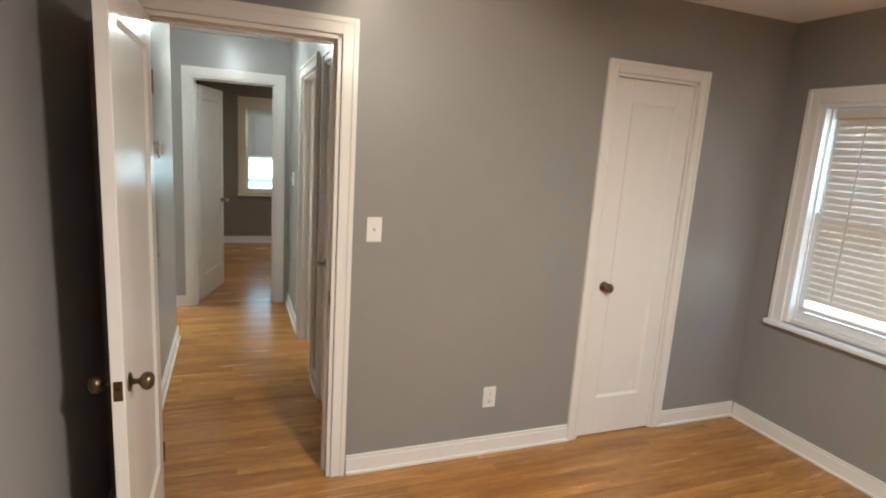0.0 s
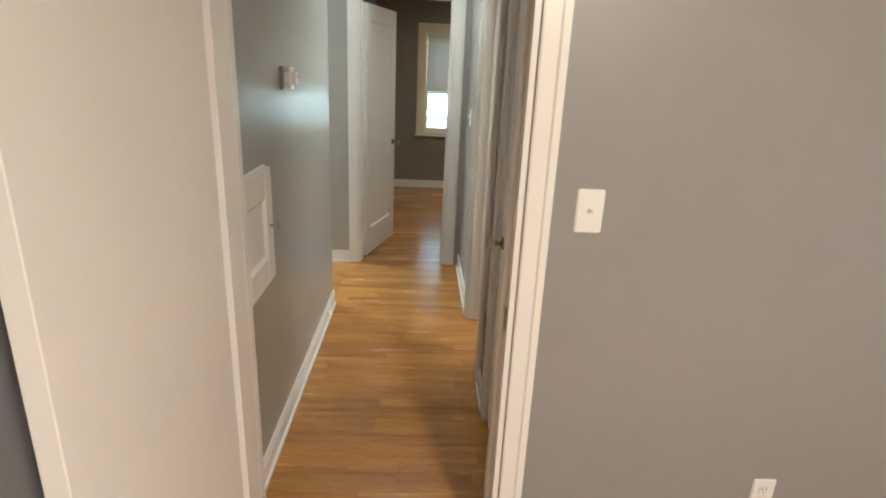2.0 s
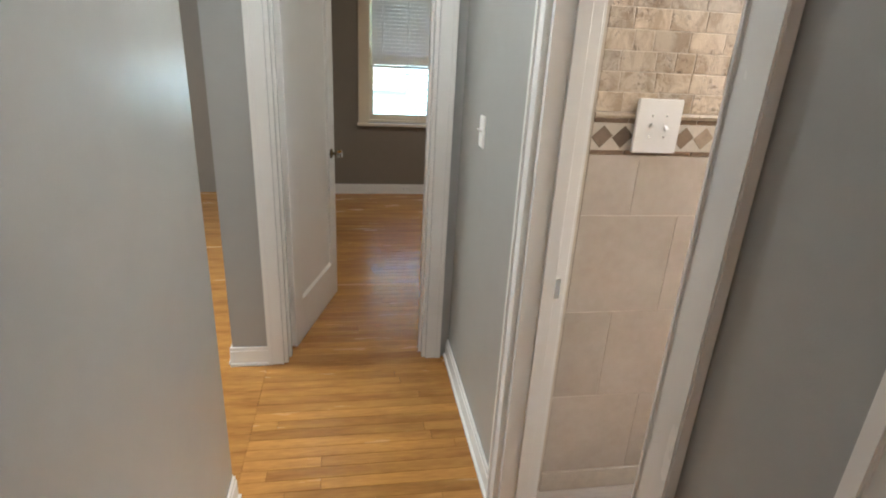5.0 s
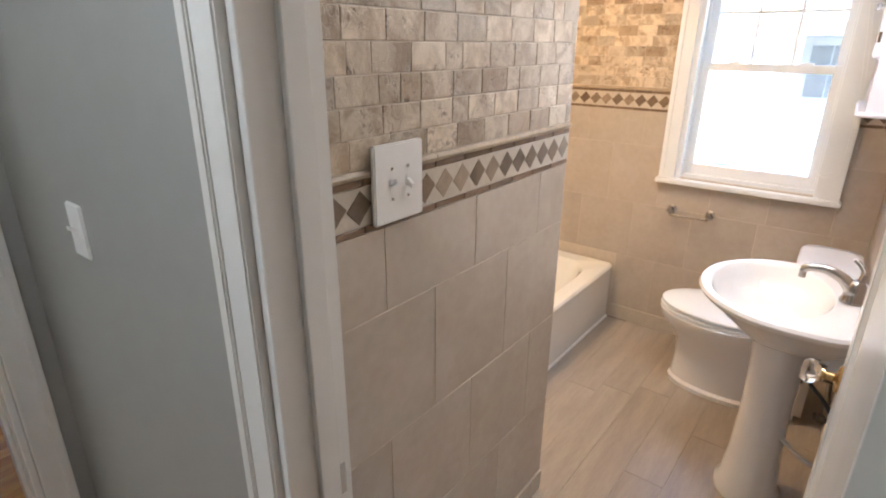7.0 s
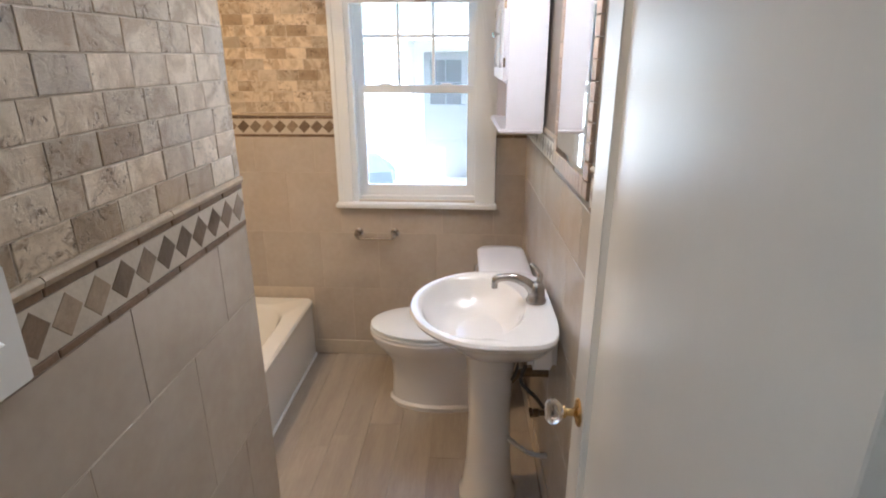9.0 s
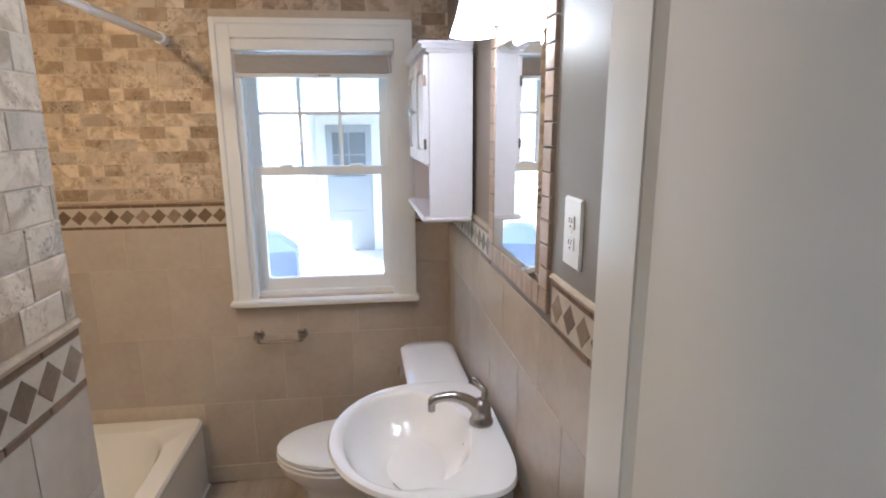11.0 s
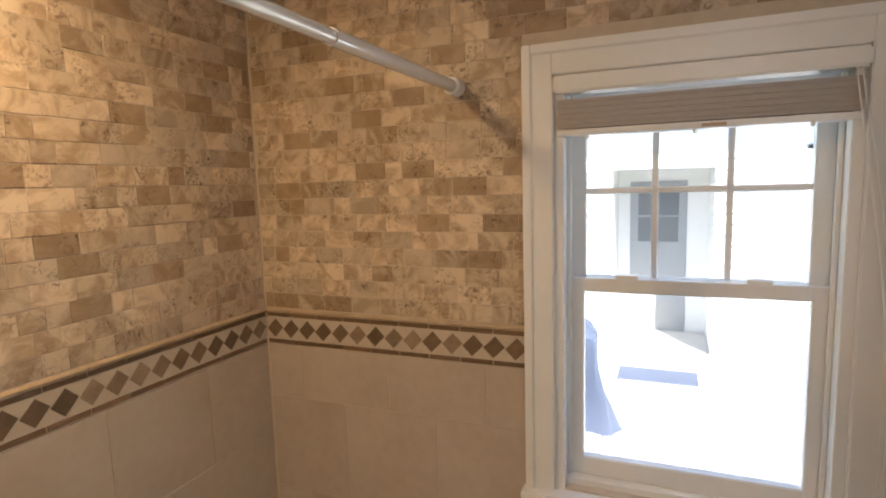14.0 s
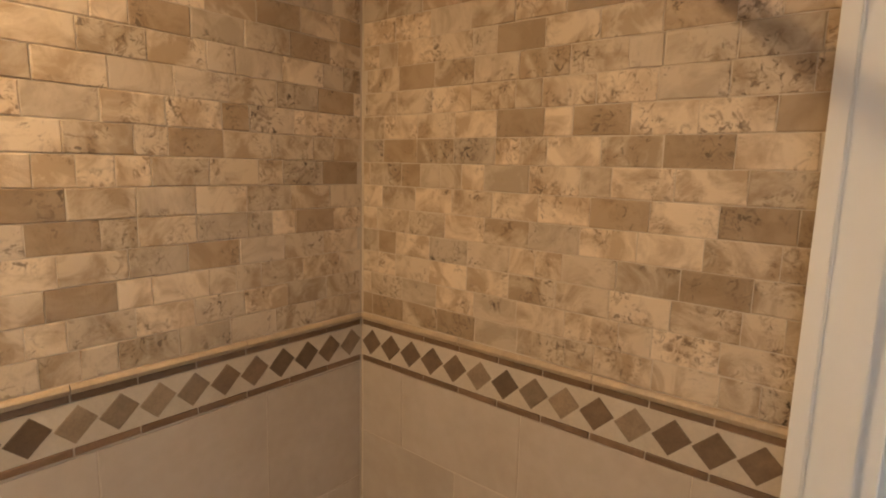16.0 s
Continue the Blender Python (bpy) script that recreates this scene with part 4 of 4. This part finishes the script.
th = base("towel_bar", pose(TX1, 5.68, 0.765, 0, 0, -90), "short brushed nickel bar holder on the tiled wall", "towel bar")
for s in (-0.1, 0.1):
    lathe("post", [(0.004, 0.0), (0.024, 0.0), (0.025, -0.006), (0.014, -0.012), (0.010, -0.03), (0.011, -0.045), (0.016, -0.050), (0.015, -0.062), (0.004, -0.066)], NICKEL, th, 18, "y", (s, 0, 0))
tube("bar", [(-0.1, -0.05, -0.022), (0.1, -0.05, -0.022)], 0.0055, NICKEL, th, 12)
for s in (-0.1, 0.1):
    tube("arm", [(s, -0.05, 0), (s, -0.05, -0.022)], 0.006, NICKEL, th, 10)

cr = base("shower_curtain_rod", pose(PARTX, 6.065, 2.075), "white tension rod across the tub opening", "curtain rod")
tube("rod", [(0.0, 0, 0), (1.0, 0, 0)], 0.0135, ROD, cr, 16)
tube("rod_end", [(0.95, 0, 0), (TX1 - PARTX - 0.004, 0, 0)], 0.0165, ROD, cr, 16)
lathe("foot", [(0.018, TX1 - PARTX - 0.05), (0.024, TX1 - PARTX - 0.046), (0.025, TX1 - PARTX - 0.002), (0.004, TX1 - PARTX)], VINYL, cr, 18, "x")
lathe("foot", [(0.004, 0), (0.025, 0.002), (0.024, 0.046), (0.018, 0.05)], VINYL, cr, 18, "x")

# the bathroom fixture is unseen, added to go with its fill lamp
for nm, x, y, lab in (("shower_downlight", 3.05, 6.45, "recessed warm downlight over the tub"), ("bedroom_ceiling_light", 1.9, 1.3, "flush ceiling light in the bedroom"), ("bathroom_ceiling_light", 2.55, 5.30, "unseen round ceiling light, assumed in the bathroom")):
    c = base(nm, pose(x, y, H), lab, "ceiling lamp")
    lathe("trim_ring", [(0.065, -0.001), (0.085, -0.001), (0.088, -0.008), (0.070, -0.012), (0.064, -0.006)], VINYL, c, 28)

hl = base("hall_ceiling_light", pose(0.87, 5.72, H), "small lit globe ceiling light in the hall", "ceiling lamp")
lathe("canopy", [(0.004, 0.0), (0.075, 0.0), (0.078, -0.012), (0.055, -0.026), (0.004, -0.030)], VINYL, hl, 28)
lathe("shade", [(0.040, -0.026), (0.060, -0.030), (0.085, -0.050), (0.088, -0.058), (0.084, -0.060), (0.058, -0.038), (0.040, -0.034)], BULB, hl, 28)

# ---- outside ----
GZ = -0.35
bm = bmesh.new()
add_box(bm, (-400, -400, GZ - 0.3), (400, 400, GZ - 0.02))
structure(finish("ground", bm, GRASS), "mown green lawn around the house")
structure(boxes("patio_slab", [((4.3 + 1.9 * i, -1.0 + 1.75 * j, GZ - 0.1), (6.19 + 1.9 * i, 0.74 + 1.75 * j, GZ + 0.02)) for i in range(3) for j in range(6) if not (i == 1 and j == 2)], CONCRETE, bevel=0.008), "pale concrete patio slabs")
structure(boxes("foundation", [((-2.4, -0.8, GZ - 0.1), (4.26, 10.0, -0.15))], CONCRETE), "concrete house foundation")
structure(boxes("outer_wall_north", [((-2.4, FY1 + 0.15, GZ), (FW[0] - 0.1, FY1 + 0.2, 2.7)), ((FW[1] + 0.1, FY1 + 0.15, GZ), (2.6, FY1 + 0.2, 2.7))], STUCCO), "white outer house wall")


def neighbour_wing():
    d = base("house_wing", pose(9.4, 0, GZ), "white sided house wing with a porch door and windows", "house", "", "structure")
    # front wall with a shaded porch recess
    boxes("wall", [((0, 6.15, 0), (0.2, 8.3, 3.3)), ((0, -3.0, 0), (0.2, 1.3, 3.3)), ((0, 1.3, 0), (0.2, 2.5, 1.15)), ((0, 1.3, 2.25), (0.2, 2.5, 3.3)), ((0, 2.5, 0), (0.2, 3.2, 3.3)), ((0, 3.2, 0), (0.2, 4.2, 1.25)), ((0, 3.2, 2.45), (0.2, 4.2, 3.3)), ((0, 4.2, 0), (0.2, 5.05, 3.3)), ((0, 5.05, 2.25), (0.2, 6.15, 3.3)), ((1.0, 5.05, 0), (1.1, 5.30, 2.4)), ((1.0, 6.0, 0), (1.1, 6.15, 2.4)), ((0.2, 5.0, 0), (1.0, 5.05, 2.4)), ((0.2, 6.15, 0), (1.0, 6.2, 2.4)), ((0.2, 5.0, 2.4), (1.1, 6.2, 2.45)), ((1.0, 5.30, 2.1), (1.1, 6.0, 2.4))], STUCCO, d)
    bm = bmesh.new()
    for k in range(27):
        for y0, y1 in ((-3.0, 1.3), (2.5, 3.2), (4.2, 5.05), (6.15, 8.3)):
            add_box(bm, (-0.016, y0, 0.06 + 0.12 * k), (0, y1, 0.075 + 0.12 * k))
    tagged(finish("siding_course", bm, STUCCO, d), kind="stuff")
    boxes("roof", [((-0.4, -3.3, 3.3), (5.0, 8.6, 3.42))], ROOF, d, 0.02)
    boxes("gutter", [((-0.5, -3.3, 3.24), (-0.4, 8.6, 3.36))], VINYL, d, 0.01, 2)
    boxes("door", [((0.985, 5.30, 0.04), (1.0, 6.0, 1.30)), ((0.985, 5.30, 1.30), (1.0, 5.40, 2.1)), ((0.985, 5.90, 1.30), (1.0, 6.0, 2.1)), ((0.985, 5.40, 1.98), (1.0, 5.90, 2.1)), ((0.98, 5.64, 1.30), (0.995, 5.66, 1.98)), ((0.98, 5.40, 1.63), (0.995, 5.90, 1.65)), ((0.975, 5.40, 0.70), (0.985, 5.90, 0.76))], DOORGREY, d, 0.004)
    boxes("pane", [((0.99, 5.40, 1.30), (0.994, 5.90, 1.98)), ((0.1, 1.3, 1.15), (0.105, 2.5, 2.25)), ((0.1, 3.2, 1.25), (0.105, 4.2, 2.45))], DAY_PANE, d)
    for y0, y1, z0, z1 in ((3.2, 4.2, 1.25, 2.45), (1.3, 2.5, 1.15, 2.25)):
        boxes("window_frame", [((-0.02, y0, z0), (0.08, y0 + 0.06, z1)), ((-0.02, y1 - 0.06, z0), (0.08, y1, z1)), ((-0.02, y0, z1 - 0.06), (0.08, y1, z1)), ((-0.03, y0 - 0.04, z0 - 0.05), (0.08, y1 + 0.04, z0 + 0.04)), ((-0.01, y0, (z0 + z1) / 2 - 0.03), (0.08, y1, (z0 + z1) / 2 + 0.03))], VINYL, d, 0.008)
    boxes("step", [((-0.45, 4.95, 0), (1.0, 6.2, 0.10))], CONCRETE, d, 0.01)


neighbour_wing()
dm = base("door_mat", pose(8.75, 5.6, GZ + 0.02, 0, 0, 90), "blue-grey door mat on the patio", "mat")
boxes("mat", [((-0.40, -0.20, 0), (0.40, 0.20, 0.015))], TARP, dm, 0.004)


def covered_grill(m):
    d = base("covered_grill", m, "barbecue under a draped blue-grey tarp", "grill")
    rings = []
    for z, w, q in ((0.0, 0.58, 0.16), (0.02, 0.56, 0.15), (0.30, 0.47, 0.13), (0.55, 0.41, 0.10), (0.72, 0.42, 0.07), (0.80, 0.41, 0.05), (0.86, 0.30, 0.05), (0.93, 0.20, 0.04), (0.96, 0.05, 0.0)):
        ring = []
        for i in range(40):
            a = 2 * math.pi * i / 40
            r = 1 + q * math.sin(5 * a + 3 * z) + q * 0.6 * math.sin(9 * a)
            c, s = math.cos(a), math.sin(a)
            ring.append((w * r * math.copysign(abs(c) ** 0.6, c), 0.75 * w * r * math.copysign(abs(s) ** 0.6, s), z))
        rings.append(ring)
    loft("tarp", rings, TARP, d)


covered_grill(pose(7.55, 6.42, GZ + 0.02, 0, 0, 20))


def tree(m, h, seed):
    rnd = random.Random(seed)
    d = base("tree", m, "broad leafy garden tree on the lawn", "tree", "garden trees")
    tube("trunk", arc([(0, 0, 0), (0.1, 0.05, h * 0.25), (0.0, 0.1, h * 0.5), (0.1, 0, h * 0.75)], 4), [0.28 - 0.018 * i for i in range(13)], BARK, d, 10)
    bm, lb = bmesh.new(), bmesh.new()
    tips = []
    for k in range(11):
        a, z = k * 2.4, h * (0.32 + 0.045 * k)
        r = h * rnd.uniform(0.22, 0.34) * (1 - 0.03 * k)
        tips.append(Vector((r * math.cos(a), r * math.sin(a), z + r * 0.5)))
        tube("limb", [(0.05, 0.05, z), tuple(Vector((0.05, 0.05, z)).lerp(tips[-1], 0.5) + Vector((0, 0, 0.15))), tuple(tips[-1])], [0.09, 0.06, 0.02], BARK, d, 6)
    for p in tips + [Vector((0, 0, h * 0.85))]:
        for _ in range(260):
            c = p + Vector((rnd.gauss(0, 0.10), rnd.gauss(0, 0.10), rnd.gauss(0, 0.085))) * h
            u = Vector((rnd.gauss(0, 1), rnd.gauss(0, 1), rnd.gauss(0, 1))).normalized()
            v = u.orthogonal().normalized()
            s = rnd.uniform(0.07, 0.13)
            bm.faces.new([bm.verts.new(c + s * q) for q in (u, v * 0.6, -u, -v * 0.6)])
    tagged(finish("leaves", bm, LEAF, d), kind="stuff")
    lb.free()


tree(pose(13.0, -4.5, GZ - 0.02), 6.0, 3)
tree(pose(17.0, -9.0, GZ - 0.02), 7.0, 5)
nb = base("neighbour_house", pose(1.8, 15.0, GZ - 0.02), "white neighbouring house beyond the far window", "house", "", "structure")
NW = [(-2.3, -1.5), (-0.75, 0.05), (0.75, 1.55)]
cuts = [-4.0] + [v for p in NW for v in p] + [4.0]
boxes("wall", [((cuts[2 * k], 0, 0), (cuts[2 * k + 1], 0.2, 4)) for k in range(len(NW) + 1)] + [v for p in NW for v in (((p[0], 0, 0), (p[1], 0.2, 1.0)), ((p[0], 0, 2.2), (p[1], 0.2, 4)))], SIDING, nb)
bm = bmesh.new()
for k in range(30):
    for c0, c1 in zip(cuts[::2], cuts[1::2]):
        add_box(bm, (c0, -0.014, 0.1 + 0.13 * k), (c1, 0, 0.115 + 0.13 * k))
tagged(finish("siding_course", bm, SIDING, nb), kind="stuff")
for c0, c1 in NW:
    boxes("pane", [((c0, 0.1, 1.0), (c1, 0.11, 2.2))], BLIND, nb)
    boxes("window_frame", [((c0, -0.02, 1.0), (c0 + 0.06, 0.09, 2.2)), ((c1 - 0.06, -0.02, 1.0), (c1, 0.09, 2.2)), ((c0 + 0.06, -0.02, 2.14), (c1 - 0.06, 0.09, 2.2)), ((c0 - 0.03, -0.04, 0.95), (c1 + 0.03, 0.09, 1.05)), ((c0 + 0.06, -0.01, 1.57), (c1 - 0.06, 0.09, 1.63))], VINYL, nb, 0.006)
boxes("roof", [((-4.3, -0.4, 4), (4.3, 6, 4.15))], ROOF, nb, 0.02)

# ---- small stone and tile pieces ----
PIECE = {}


def piece(name, sx, sy, sz, mat, parent, at, turn, chip=0.0, seed=0):
    """A small bevelled stone or tile, its back on the wall plane y = 0, centred, facing -y; meshes are shared by size."""
    key = (round(sx, 3), round(sy, 4), round(sz, 3), mat.name, seed)
    if key not in PIECE:
        rnd = random.Random(seed)
        b = min(0.0012, sy * 0.6) if chip else 0.0008
        bm = bmesh.new()
        v = {}
        for y, ins in ((0, 0), (-sy + b, 0), (-sy, b)):
            for i, (a, c) in enumerate(((-1, -1), (1, -1), (1, 1), (-1, 1))):
                j = (rnd.uniform(-chip, chip), rnd.uniform(-chip, chip))
                v[y, i] = bm.verts.new((a * (sx / 2 - ins) + j[0], y, c * (sz / 2 - ins) + j[1]))
        ys = (0, -sy + b, -sy)
        for p, q in zip(ys, ys[1:]):
            for i in range(4):
                bm.faces.new((v[p, i], v[p, (i + 1) % 4], v[q, (i + 1) % 4], v[q, i]))
        bm.faces.new([v[-sy, i] for i in range(4)])
        bmesh.ops.recalc_face_normals(bm, faces=bm.faces)
        me = bpy.data.meshes.new(name)
        bm.to_mesh(me)
        bm.free()
        me.materials.append(mat)
        PIECE[key] = me
    ob = new(name, PIECE[key])
    ob.parent = parent
    ob.matrix_basis = pose(*at, 0, 0, turn)
    return ob


def clip(a, b, holes):
    """What is left of the stretch a to b outside the given stretches."""
    out = [(a, b)]
    for h0, h1 in holes:
        out = [q for p in out for q in ((p[0], min(p[1], h0)), (max(p[0], h1), p[1])) if q[1] - q[0] > 0.012]
    return out


def tiled(parent, place, u0, u1, z0, z1, holes, turn, cell, row, name, seed, big):
    """Running-bond pieces over a stretch of wall; place(u, z) gives the wall's point; holes are (u0, u1, z0, z1)."""
    rnd = random.Random(seed)
    j = 0
    z = z0
    while z < z1 - 0.01:
        e = min(z + row, z1)
        here = [(h[0], h[1]) for h in holes if h[2] < e - 0.006 and h[3] > z + 0.006]
        for h in holes if big else ():
            if z + 0.03 < h[2] < e - 0.006:
                n = max(1, round((h[1] - h[0]) / cell))
                for k in range(n):
                    w = (h[1] - h[0]) / n
                    piece(name, w - 0.0025, 0.0016, h[2] - z - 0.0025, TILE, parent, place(h[0] + (k + 0.5) * w, (z + h[2]) / 2), turn)
        u = u0 - (cell * (0.5 if j % 2 else 0.0) if big else cell * rnd.random())
        while u < u1:
            L = cell if big else cell * rnd.choice((1, 1, 1, 1, 0.55))
            for a, b in clip(max(u, u0), min(u + L, u1), here):
                g = 0.0025 if big else 0.0022
                if b - a < 2 * g + 0.006:
                    continue
                if big:
                    mat, proud, ch, sd = TILE, 0.0016, 0.0, 0
                else:
                    mat = rnd.choices((BRICK, BRICK_DARK, BRICK_GREY), (0.82, 0.07, 0.11) if seed == 13 else (0.73, 0.12, 0.15))[0]
                    proud, ch, sd = 0.0010 + 0.0006 * rnd.randint(0, 2), 0.0009, rnd.randint(0, 3)
                piece(name, b - a - g, proud, e - z - g, mat, parent, place((a + b) / 2, (z + e) / 2), turn, ch, sd)
            u += L
        z = e
        j += 1


def listello(parent, place, u0, u1, turn, holes=()):
    """Brown strips, diamonds on ivory and a pencil cap, from 1.275 to 1.41."""
    for a, b in clip(u0, u1, holes):
        w = b - a
        piece("ivory_band", w, 0.0022, 0.078, DIAMOND_LIGHT, parent, place((a + b) / 2, 1.337), turn)
        for k in range(max(1, round(w / 0.105))):
            c = a + (k + 0.5) * w / max(1, round(w / 0.105))
            L = w / max(1, round(w / 0.105)) - 0.003
            for z in (1.2905, 1.3835):
                piece("brown_strip", L, 0.0036, 0.013, STRIP, parent, place(c, z), turn, 0.0006, k % 3)
        n = max(1, round(w / 0.064))
        for k in range(n):
            c = a + (k + 0.5) * w / n
            o = piece("diamond", 0.0475, 0.0032, 0.0475, DIAMOND_MID if (k * 7 + k // 4) % 5 in (1, 3) else DIAMOND, parent, place(c, 1.337), turn, 0.0005, k % 3)
            o.matrix_basis = pose(*place(c, 1.337), 0, 0, turn) @ pose(0, 0, 0, 0, 45, 0) @ Matrix.Diagonal((0.9, 1, 1.08, 1))
        m = pose(*place(a if turn == 0 else b, 1.399), 0, 0, turn)
        bm = bmesh.new()
        prof = [(0, -0.008), (-0.006, -0.008), (-0.009, -0.004), (-0.010, 0.001), (-0.007, 0.006), (-0.004, 0.008), (0, 0.008)]
        for s in range(max(1, round(w / 0.3))):
            n2 = max(1, round(w / 0.3))
            s0, s1 = s * w / n2 + 0.001, (s + 1) * w / n2 - 0.001
            va = [bm.verts.new((s0, y, z)) for y, z in prof]
            vb = [bm.verts.new((s1, y, z)) for y, z in prof]
            for i in range(len(prof) - 1):
                bm.faces.new((va[i], va[i + 1], vb[i + 1], vb[i]))
            bm.faces.new(va), bm.faces.new(vb[::-1])
        cap = finish("pencil_cap", bm, CAP, parent, True)
        cap.matrix_basis = m


W = bpy.data.objects
tw_hole = (TW[0] - 0.074, TW[1] + 0.074, TW[2] - 0.035, TW[3] + 0.074)
SPECS = (
    # wall, place, turn, u0, u1, holes
    ("wall_bath_east", lambda u, z: (TX1 + 0.004, u, z), -90, TY0 + 0.002, TY1 - 0.002, [tw_hole, (TUBY - 0.015, 9, -1, 0.35)], 11, 1),
    ("wall_bath_north", lambda u, z: (u, TY1 + 0.004, z), 0, PARTX, TX1 - 0.002, [(2.93, 3.29, 1.50, 1.845), (-9, 9, -1, 0.355)], 12, 1),
    ("wall_bath_return", lambda u, z: (u, PARTY + 0.004, z), 0, TX0 + 0.075, PARTX - 0.001, [], 13, 1),
    ("wall_bath_south", lambda u, z: (u, TY0, z), 180, 2.28, TX1 - 0.002, [], 14, 0),
)
for nm, place, turn, u0, u1, holes, seed, bricks in SPECS:
    par = W[nm]
    tiled(par, place, u0, u1, 0.09 if turn != 0 or seed == 13 else 0.35, 1.283, holes, turn, 0.325, 0.335 if seed != 12 else 0.31, "wall_tile", seed, True)
    if seed == 14:
        listello(par, place, 2.28, 2.692, turn)
        listello(par, place, 3.262, u1, turn)
    else:
        listello(par, place, u0, u1, turn, [(h[0], h[1]) for h in holes if h[2] < 1.3 and h[3] > 1.45])
    if bricks:
        tiled(par, place, u0, u1, 1.4085, H, holes, turn, 0.1035 if seed != 13 else 0.108, 0.0525 if seed != 13 else 0.0555, "travertine_brick", seed, False)
    if seed != 12:
        run = clip(u0, u1, [(TUBY - 0.015, 9)]) if seed == 11 else [(u0, u1)]
        for a, b in run:
            piece("base_tile", b - a, 0.008, 0.086, DIAMOND_LIGHT, par, place((a + b) / 2, 0.045), turn)
# corner edge of the return and the wall's end face
for z0 in range(4):
    o = piece("wall_tile", 0.12, 0.009, 0.33, TILE, W["wall_bath_tub_end"], (PARTX - 0.004, PARTY + 0.07, 0.26 + 0.335 * z0 - 0.005), 90)
# border of the mirror
frame_parent = mir
for k in range(13):
    z = MZ0 - 0.055 + (k + 0.5) * (MZ1 - MZ0 + 0.11) / 13
    for x in (MX0 - 0.028, MX1 + 0.028):
        piece("border_tile", 0.052, 0.010, (MZ1 - MZ0 + 0.11) / 13 - 0.004, PINKTILE, mir, (-(x - (MX0 + MX1) / 2), 0.004, z - (MZ0 + MZ1) / 2), 0, 0.001, k % 4)
for k in range(10):
    x = MX0 + (k + 0.5) * (MX1 - MX0) / 10
    for z in (MZ0 - 0.028, MZ1 + 0.028):
        piece("border_tile", (MX1 - MX0) / 10 - 0.003, 0.010, 0.052, PINKTILE, mir, (-(x - (MX0 + MX1) / 2), 0.004, z - (MZ0 + MZ1) / 2), 0, 0.001, k % 4)

# ---- floor boards ----


def boards(parent, x0, x1, y0, y1, width, mat, seed, lengths, name, near):
    """Boards along x; those inside the stretch near = (ya, yb) are pieces of their own, the rest one part."""
    rnd = random.Random(seed)
    meshes = {}
    far = bmesh.new()
    rows = max(1, round((y1 - y0) / width))
    wy = (y1 - y0) / rows
    for r in range(rows):
        x = x0 - rnd.random() * lengths[1]
        ya = y0 + r * wy
        own = near[0] <= ya <= near[1]
        while x < x1:
            L = round(rnd.uniform(*lengths), 1)
            a, b = max(x, x0), min(x + L, x1)
            if b - a > 0.02:
                if own:
                    key = (round(b - a, 3))
                    if key not in meshes:
                        bm = bmesh.new()
                        add_box(bm, (-(b - a) / 2 + 0.0005, -wy / 2 + 0.0005, -0.006), ((b - a) / 2 - 0.0005, wy / 2 - 0.0005, 0))
                        bmesh.ops.bevel(bm, geom=[e for e in bm.edges if all(v.co.z > -0.001 for v in e.verts)], offset=0.0008, segments=1, affect="EDGES")
                        bmesh.ops.recalc_face_normals(bm, faces=bm.faces)
                        me = bpy.data.meshes.new(name)
                        bm.to_mesh(me)
                        bm.free()
                        me.materials.append(mat)
                        meshes[key] = me
                    ob = new(name, meshes[key])
                    ob.parent = parent
                    ob.location = ((a + b) / 2, ya + wy / 2, 0)
                else:
                    add_box(far, (a + 0.0006, ya + 0.0006, -0.006), (b - 0.0006, ya + wy - 0.0006, 0))
            x += L
    if far.verts:
        tagged(finish("boards", far, mat, parent), kind="stuff")
    else:
        far.free()


boards(W["floor_bedroom"], BX0, BX1, BY0, BY1 + 0.06, 0.058, PLANK, 21, (0.7, 1.9), "floor_board", (1.2, 9))
boards(W["floor_hall"], HX0, HX1 + 0.06, BY1 + 0.06, HY1 + 0.06, 0.058, PLANK, 22, (0.6, 1.5), "floor_board", (0, 9))
boards(W["floor_hall"], PX0, HX0, 5.80, HY1, 0.058, PLANK, 24, (0.6, 1.5), "floor_board", (99, 99))
boards(W["floor_far_room"], PX0, STUB, HY1, FY1, 0.058, PLANK, 26, (0.7, 1.9), "floor_board", (99, 99))
boards(W["floor_far_room"], FX0, FX1, HY1 + 0.06, FY1, 0.058, PLANK, 23, (0.7, 1.9), "floor_board", (0, 9))
boards(W["floor_bathroom"], HX1 + 0.06, TX1, TY0, TUBY + 0.02, 0.152, VPLANK, 25, (0.9, 1.3), "floor_plank", (0, 9))
